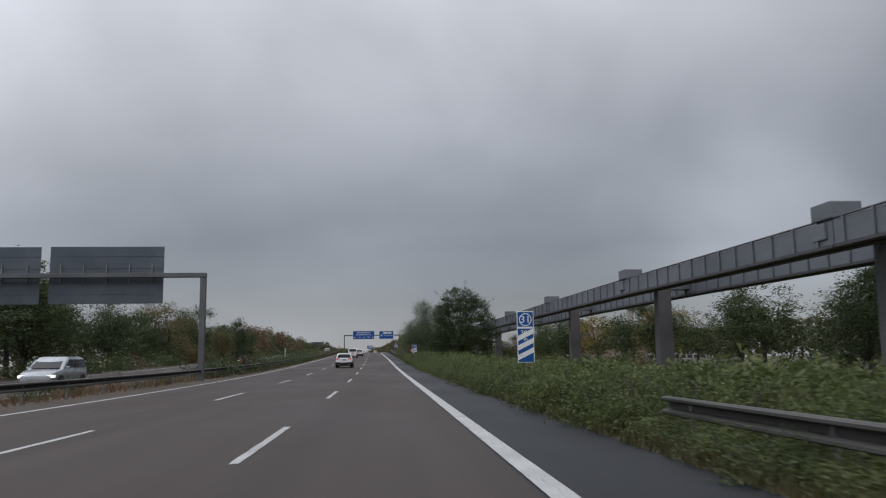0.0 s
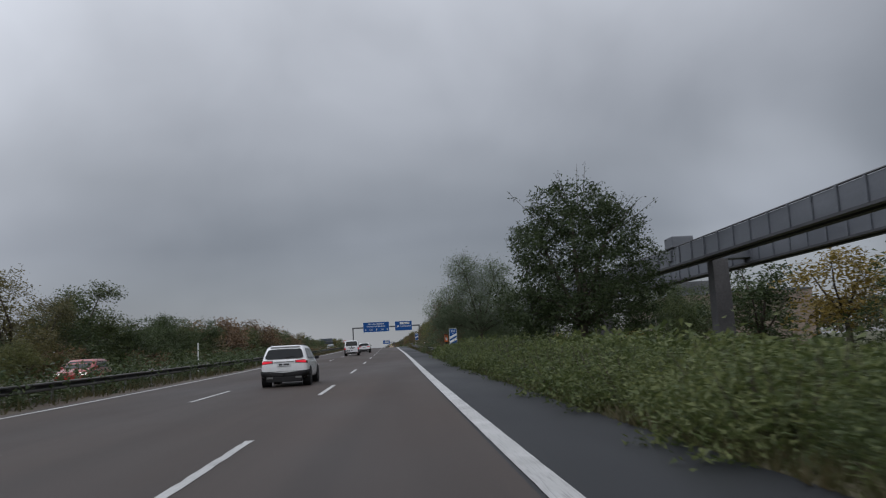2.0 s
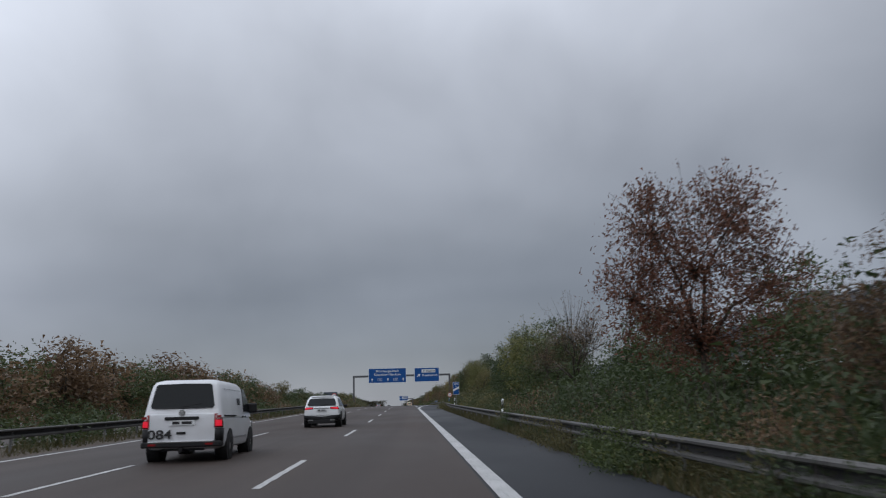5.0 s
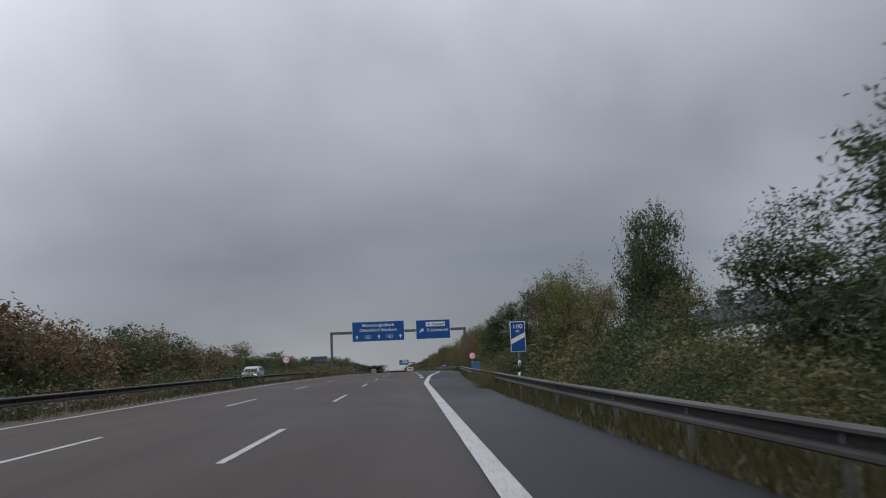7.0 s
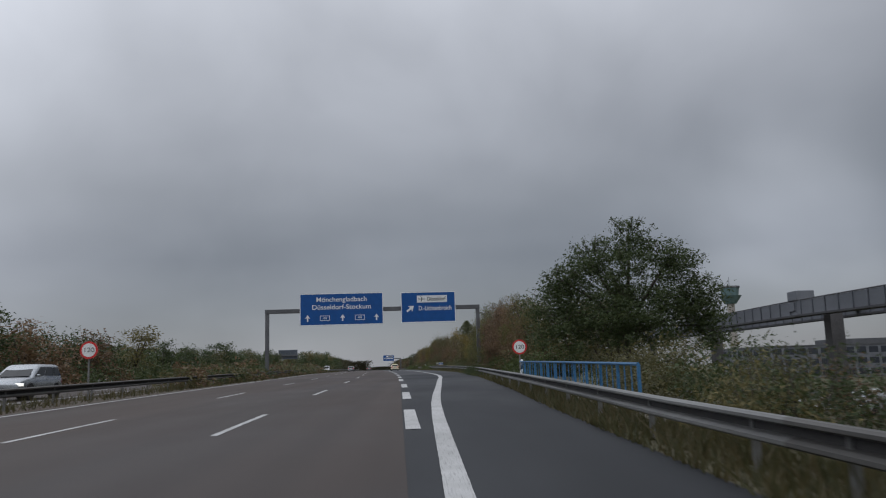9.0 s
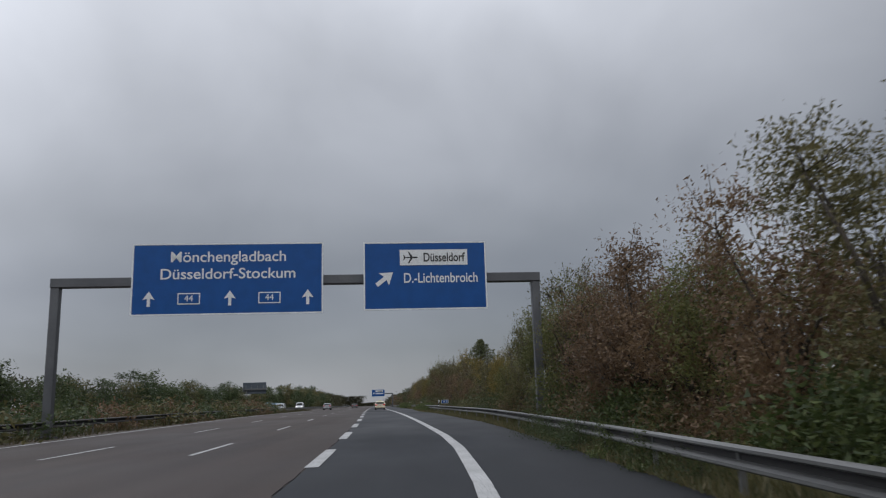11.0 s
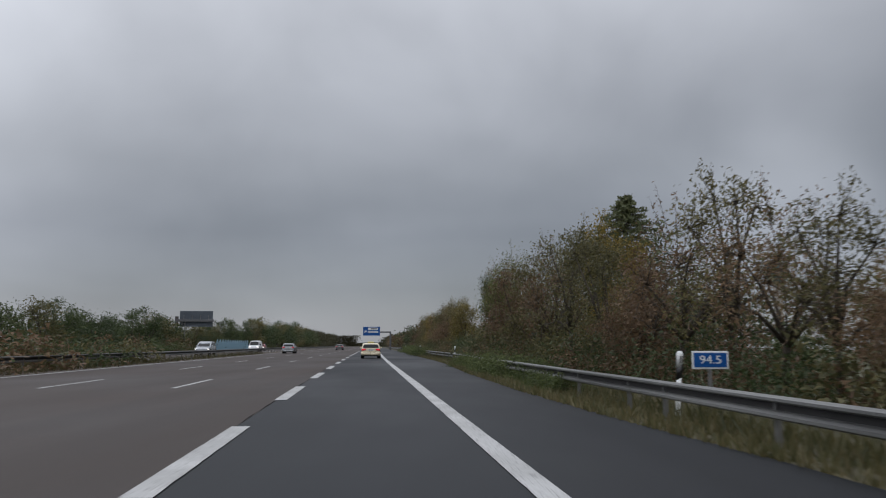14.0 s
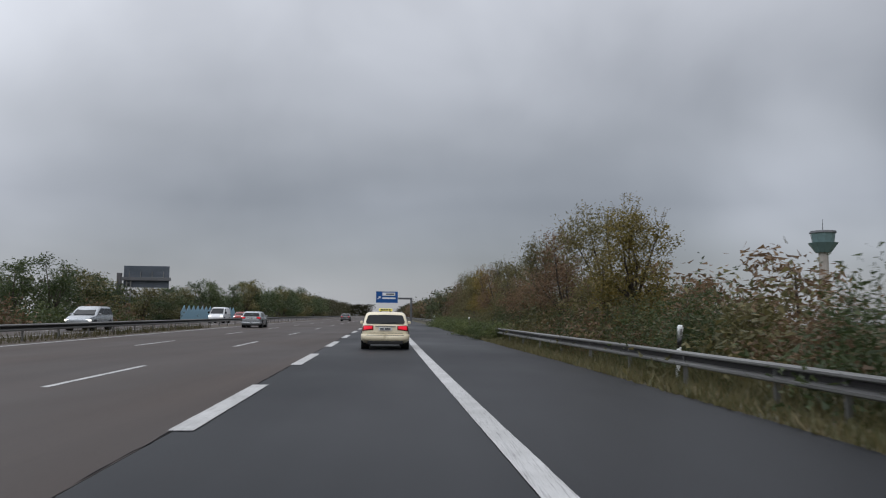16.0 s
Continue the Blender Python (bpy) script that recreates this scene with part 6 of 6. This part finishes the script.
grey = car("car", "dark grey saloon car with lit tail lamps", 4.6, 1.8, 1.45, .96, wagon_stations(4.6, .9, .96, .90), wrap_cab(4.6, .9, .55, 1.15, 2.6, 3.4), M_GREYCAR, M_TAIL, tail_box=(.52, .98, .74, .92))
grey.matrix_basis = at(-5.7, 600)
far_car = car("car", "silver hatchback car in the middle lane", 4.2, 1.76, 1.47, .98, wagon_stations(4.2, .88, .98, .92), wrap_cab(4.2, .88, .08, .5, 2.4, 3.15), M_SILVER, M_TAIL, tail_box=(.55, .98, .78, .98))
far_car.matrix_basis = at(-9.8, 520)
second_suv = copy_thing(suv, at(-5.9, 221)); tagged(second_suv, "white sport utility vehicle ahead in the middle lane")
# oncoming cars
on1 = car("car", "red hatchback coming along the opposite carriageway", 4.1, 1.76, 1.48, .98, wagon_stations(4.1, .88, .98, .92), wrap_cab(4.1, .88, .08, .5, 2.3, 3.0), M_REDCAR, M_LENSRED, facing_lamps=True)
on1.matrix_basis = at(-18.6, 142, 0, math.pi)
on2 = car("car", "silver people carrier on the opposite carriageway", 4.6, 1.85, 1.68, 1.05, wagon_stations(4.6, .925, 1.05, 1.0), wrap_cab(4.6, .925, .08, .35, 2.6, 3.6), M_SILVER, M_LENSRED, facing_lamps=True, panes=((.0, .26), (.3, .62), (.66, .97)))
on2.matrix_basis = at(-18.7, 327, 0, math.pi)
copy_thing(on2, at(-18.7, 508, 0, math.pi)); copy_thing(on2, at(-18.8, 82, 0, math.pi)); copy_thing(on1, at(-22.3, 585, 0, math.pi))

def van(name, label, paint, tail, m, front_on=False):
    L, w, H = 4.9, .95, 1.96
    st = [(0.0, .42, 1.12, w * .90), (.03, .37, 1.13, w * .955), (.10, .33, 1.14, w * .985), (.35, .30, 1.14, w), (3.2, .28, 1.14, w), (3.9, .30, 1.1, w * .99), (4.45, .32, 1.0, w * .95), (4.78, .36, .84, w * .88), (4.9, .44, .7, w * .8)]
    root = tagged(new(name), label, "van", group="vehicles on the motorway")
    b = part("body", loft([body_ring(*s) for s in st]), paint, root, smooth=True)
    q = b.modifiers.new("edge", "BEVEL"); q.width, q.segments, q.limit_method = .02, 2, "ANGLE"
    rings = []
    for v, z, inset in ((0, 1.04, 0), (.5, 1.48, 0), (.86, 1.82, .02), (.97, 1.91, .08), (1.0, 1.96, .24)):
        rings.append(cab_ring(.01 + .22 * v + inset, 4.25 - 1.25 * v - inset, w * .985 - .13 * v - inset * .8, z, .1))
    c = part("upper_body", loft(rings, True), paint, root, smooth=True)
    def rear_at(u, z): v = (z - 1.04) / .92; return (u * (w * .985 - .13 * v - .09), .01 + .22 * v - .036, z)
    part("rear_window", quad_panel([rear_at(-.88, 1.28), rear_at(0, 1.265), rear_at(.88, 1.28), rear_at(.93, 1.33), rear_at(.9, 1.80), rear_at(.84, 1.845), rear_at(0, 1.86), rear_at(-.84, 1.845), rear_at(-.9, 1.80), rear_at(-.93, 1.33)], (0, -1, .2)), M_GLASS, c)
    part("wiper", quad_panel([rear_at(-.05, 1.30), rear_at(.0, 1.29), rear_at(.55, 1.38), rear_at(.55, 1.40)], (0, -1.8, .3)), M_TRIM, c)
    def front_at(u, z): v = (z - 1.04) / .92; return (u * (w * .985 - .13 * v - .08), 4.25 - 1.25 * v + .012 + .03 * (1 - abs(u)), z)
    part("windscreen", quad_panel([front_at(.95, 1.16), front_at(0, 1.15), front_at(-.95, 1.16), front_at(-.92, 1.80), front_at(0, 1.82), front_at(.92, 1.80)], (0, 1, .6)), M_GLASS, c)
    for sx in (-1, 1):
        def side_at(y, z): v = (z - 1.04) / .92; return (sx * (w * .985 - .13 * v + .004), y, z)
        part("door_window", quad_panel([side_at(2.95, 1.18), side_at(3.95, 1.18), side_at(3.62, 1.55), side_at(3.32, 1.78), side_at(3.0, 1.8)], (sx, 0, .1)), M_GLASS, c)
        part("panel_groove", quad_panel([side_at(.55, 1.72), side_at(2.75, 1.72), side_at(2.75, 1.735), side_at(.55, 1.735)], (sx, 0, 0), .003), M_SILVER, c)
        part("slide_rail", boxes((min(sx * w * .975, sx * (w + .012)), max(sx * w * .975, sx * (w + .012)), .3, 1.75, 1.065, 1.09)), M_TRIM, root)
        for y in (2.62, 2.98): part("door_handle", boxes((min(sx * w, sx * (w + .02)), max(sx * w, sx * (w + .02)), y, y + .16, 1.02, 1.07), bevel=.008), M_TRIM, root)
        part("side_moulding", boxes((min(sx * w * .985, sx * (w + .012)), max(sx * w * .985, sx * (w + .012)), 1.25, 3.35, .52, .56)), M_SILVER, root)
        lp = part("tail_lamp", lamp_patch(st, w * .80, w * 1.10, (.80, .80), (1.13, 1.13), sx), M_LENSRED, root, "dark red upright lens", smooth=True)
        if tail is M_TAIL: part("lit_band", lamp_patch(st, w * .83, w * .99, (.84, .84), (.98, .98), sx, .02), tail, lp, "glowing red lamp")
        part("corner_guard", lamp_patch(st, w * .82, w * 1.16, (.46, .46), (.79, .79), sx), M_TRIM, root, smooth=True)
        part("reversing_lens", boxes((min(sx * w * .86, sx * (w - .02)), max(sx * w * .86, sx * (w - .02)), -.026, -.018, 1.03, 1.09)), M_LENSRED, lp)
        part("mirror", boxes((min(sx * (w - .05), sx * (w + .2)), max(sx * (w - .05), sx * (w + .2)), 3.75, 3.88, 1.16, 1.42), bevel=.04), M_TRIM, root)
        part("headlamp", boxes((min(sx * w * .55, sx * w * .92), max(sx * w * .55, sx * w * .92), 4.62, 4.84, .72, .92), bevel=.04), M_HEAD if front_on else M_CHROME, root)
    part("bumper", boxes((-w * .98, w * .98, -.07, .32, .36, .50), bevel=.035), M_TRIM, root, "dark grey plastic bumper")
    part("step_edge", boxes((-w * .8, w * .8, -.078, .0, .475, .505), bevel=.005), M_CHROME, root)
    for sx in (-.7, .7): part("reflector", boxes((sx * w - .09, sx * w + .09, -.082, -.068, .41, .455)), M_LENSRED, root)
    part("handle_bar", boxes((-.4, .4, -.045, .0, 1.0, 1.075), bevel=.015), M_TRIM, root)
    p = part("number_plate", boxes((-.3, .3, -.03, .0, .875, .99)), M_PLATE, root)
    part("plate_bar", boxes((-.22, -.05, -.036, -.029, .9, .965), (0, .24, -.036, -.029, .9, .965)), M_BLACK, p)
    bm = bmesh.new(); bmesh.ops.create_cone(bm, cap_ends=True, segments=24, radius1=.075, radius2=.075, depth=.02, matrix=Matrix.Translation((0, -.02, 1.165)) @ UPRIGHT); part("badge", bm, M_CHROME, root)
    part("latch", boxes((-.12, .10, -.028, -.0, .665, .72), bevel=.01), M_TRIM, root)
    part("tow_bar", boxes((-.04, .04, -.1, .2, .26, .34), (-.5, .5, .1, .2, .28, .36)), M_TRIM, root)
    if not front_on:
        letters("084", .30, -.50, .655, -.045, M_BLACK, root, .56, bold=.005)
        me = text_mesh("084", .24, .40, .008); me.transform(Matrix.Translation((w * .985 - .13 * .42 + .012, 2.35, 1.43)) @ Matrix.Rotation(radians(-8), 4, "Y") @ Matrix.Rotation(radians(90), 4, "Z") @ UPRIGHT)
        finish("lettering", me, M_BLACK, root)
    for ya in (.95, 3.95):
        for sx in (-1, 1):
            bm = bmesh.new(); bmesh.ops.create_cone(bm, cap_ends=True, segments=28, radius1=.41, radius2=.41, depth=.3, matrix=Matrix.Translation((sx * (w - .135), ya, .36)) @ Matrix.Rotation(radians(90), 4, "Y"))
            part("wheel_arch", bm, M_TRIM, root); wheel(root, sx * (w + .02), ya, .34, .22, M_RIM)
    root.matrix_basis = m
    return root
van("van", "white panel van with black fleet digits and dark bumper", M_VANWHITE, M_TAIL, at(-6.78, 198.2, 0, radians(1.5)))
van("van", "white transporter van on the opposite carriageway", M_VANWHITE, M_LENSRED, at(-18.8, 552, 0, math.pi), True)
# parked cars on the car park
lot = [car("car", "parked %s car on the car park" % n, 4.4, 1.8, 1.46, .97, wagon_stations(4.4, .9, .97, .92), wrap_cab(4.4, .9, .1, .55, 2.5, 3.3), p, M_LENSRED) for n, p in (("silver", M_SILVER), ("white", M_CARWHITE), ("black", M_DARKCAR))]
n = 0
for row in range(5):
    for col in range(7):
        m = Matrix.Translation((CX(390) + 44 + row * 7.0, 352 + col * 3.0 + row * 4, .0)) @ Matrix.Rotation(radians(90 + RR.uniform(-2, 2)), 4, "Z")
        if RR.random() < .2: continue
        if n < 3: lot[n].matrix_basis = m
        else: copy_thing(lot[RR.randrange(3)], m)
        n += 1
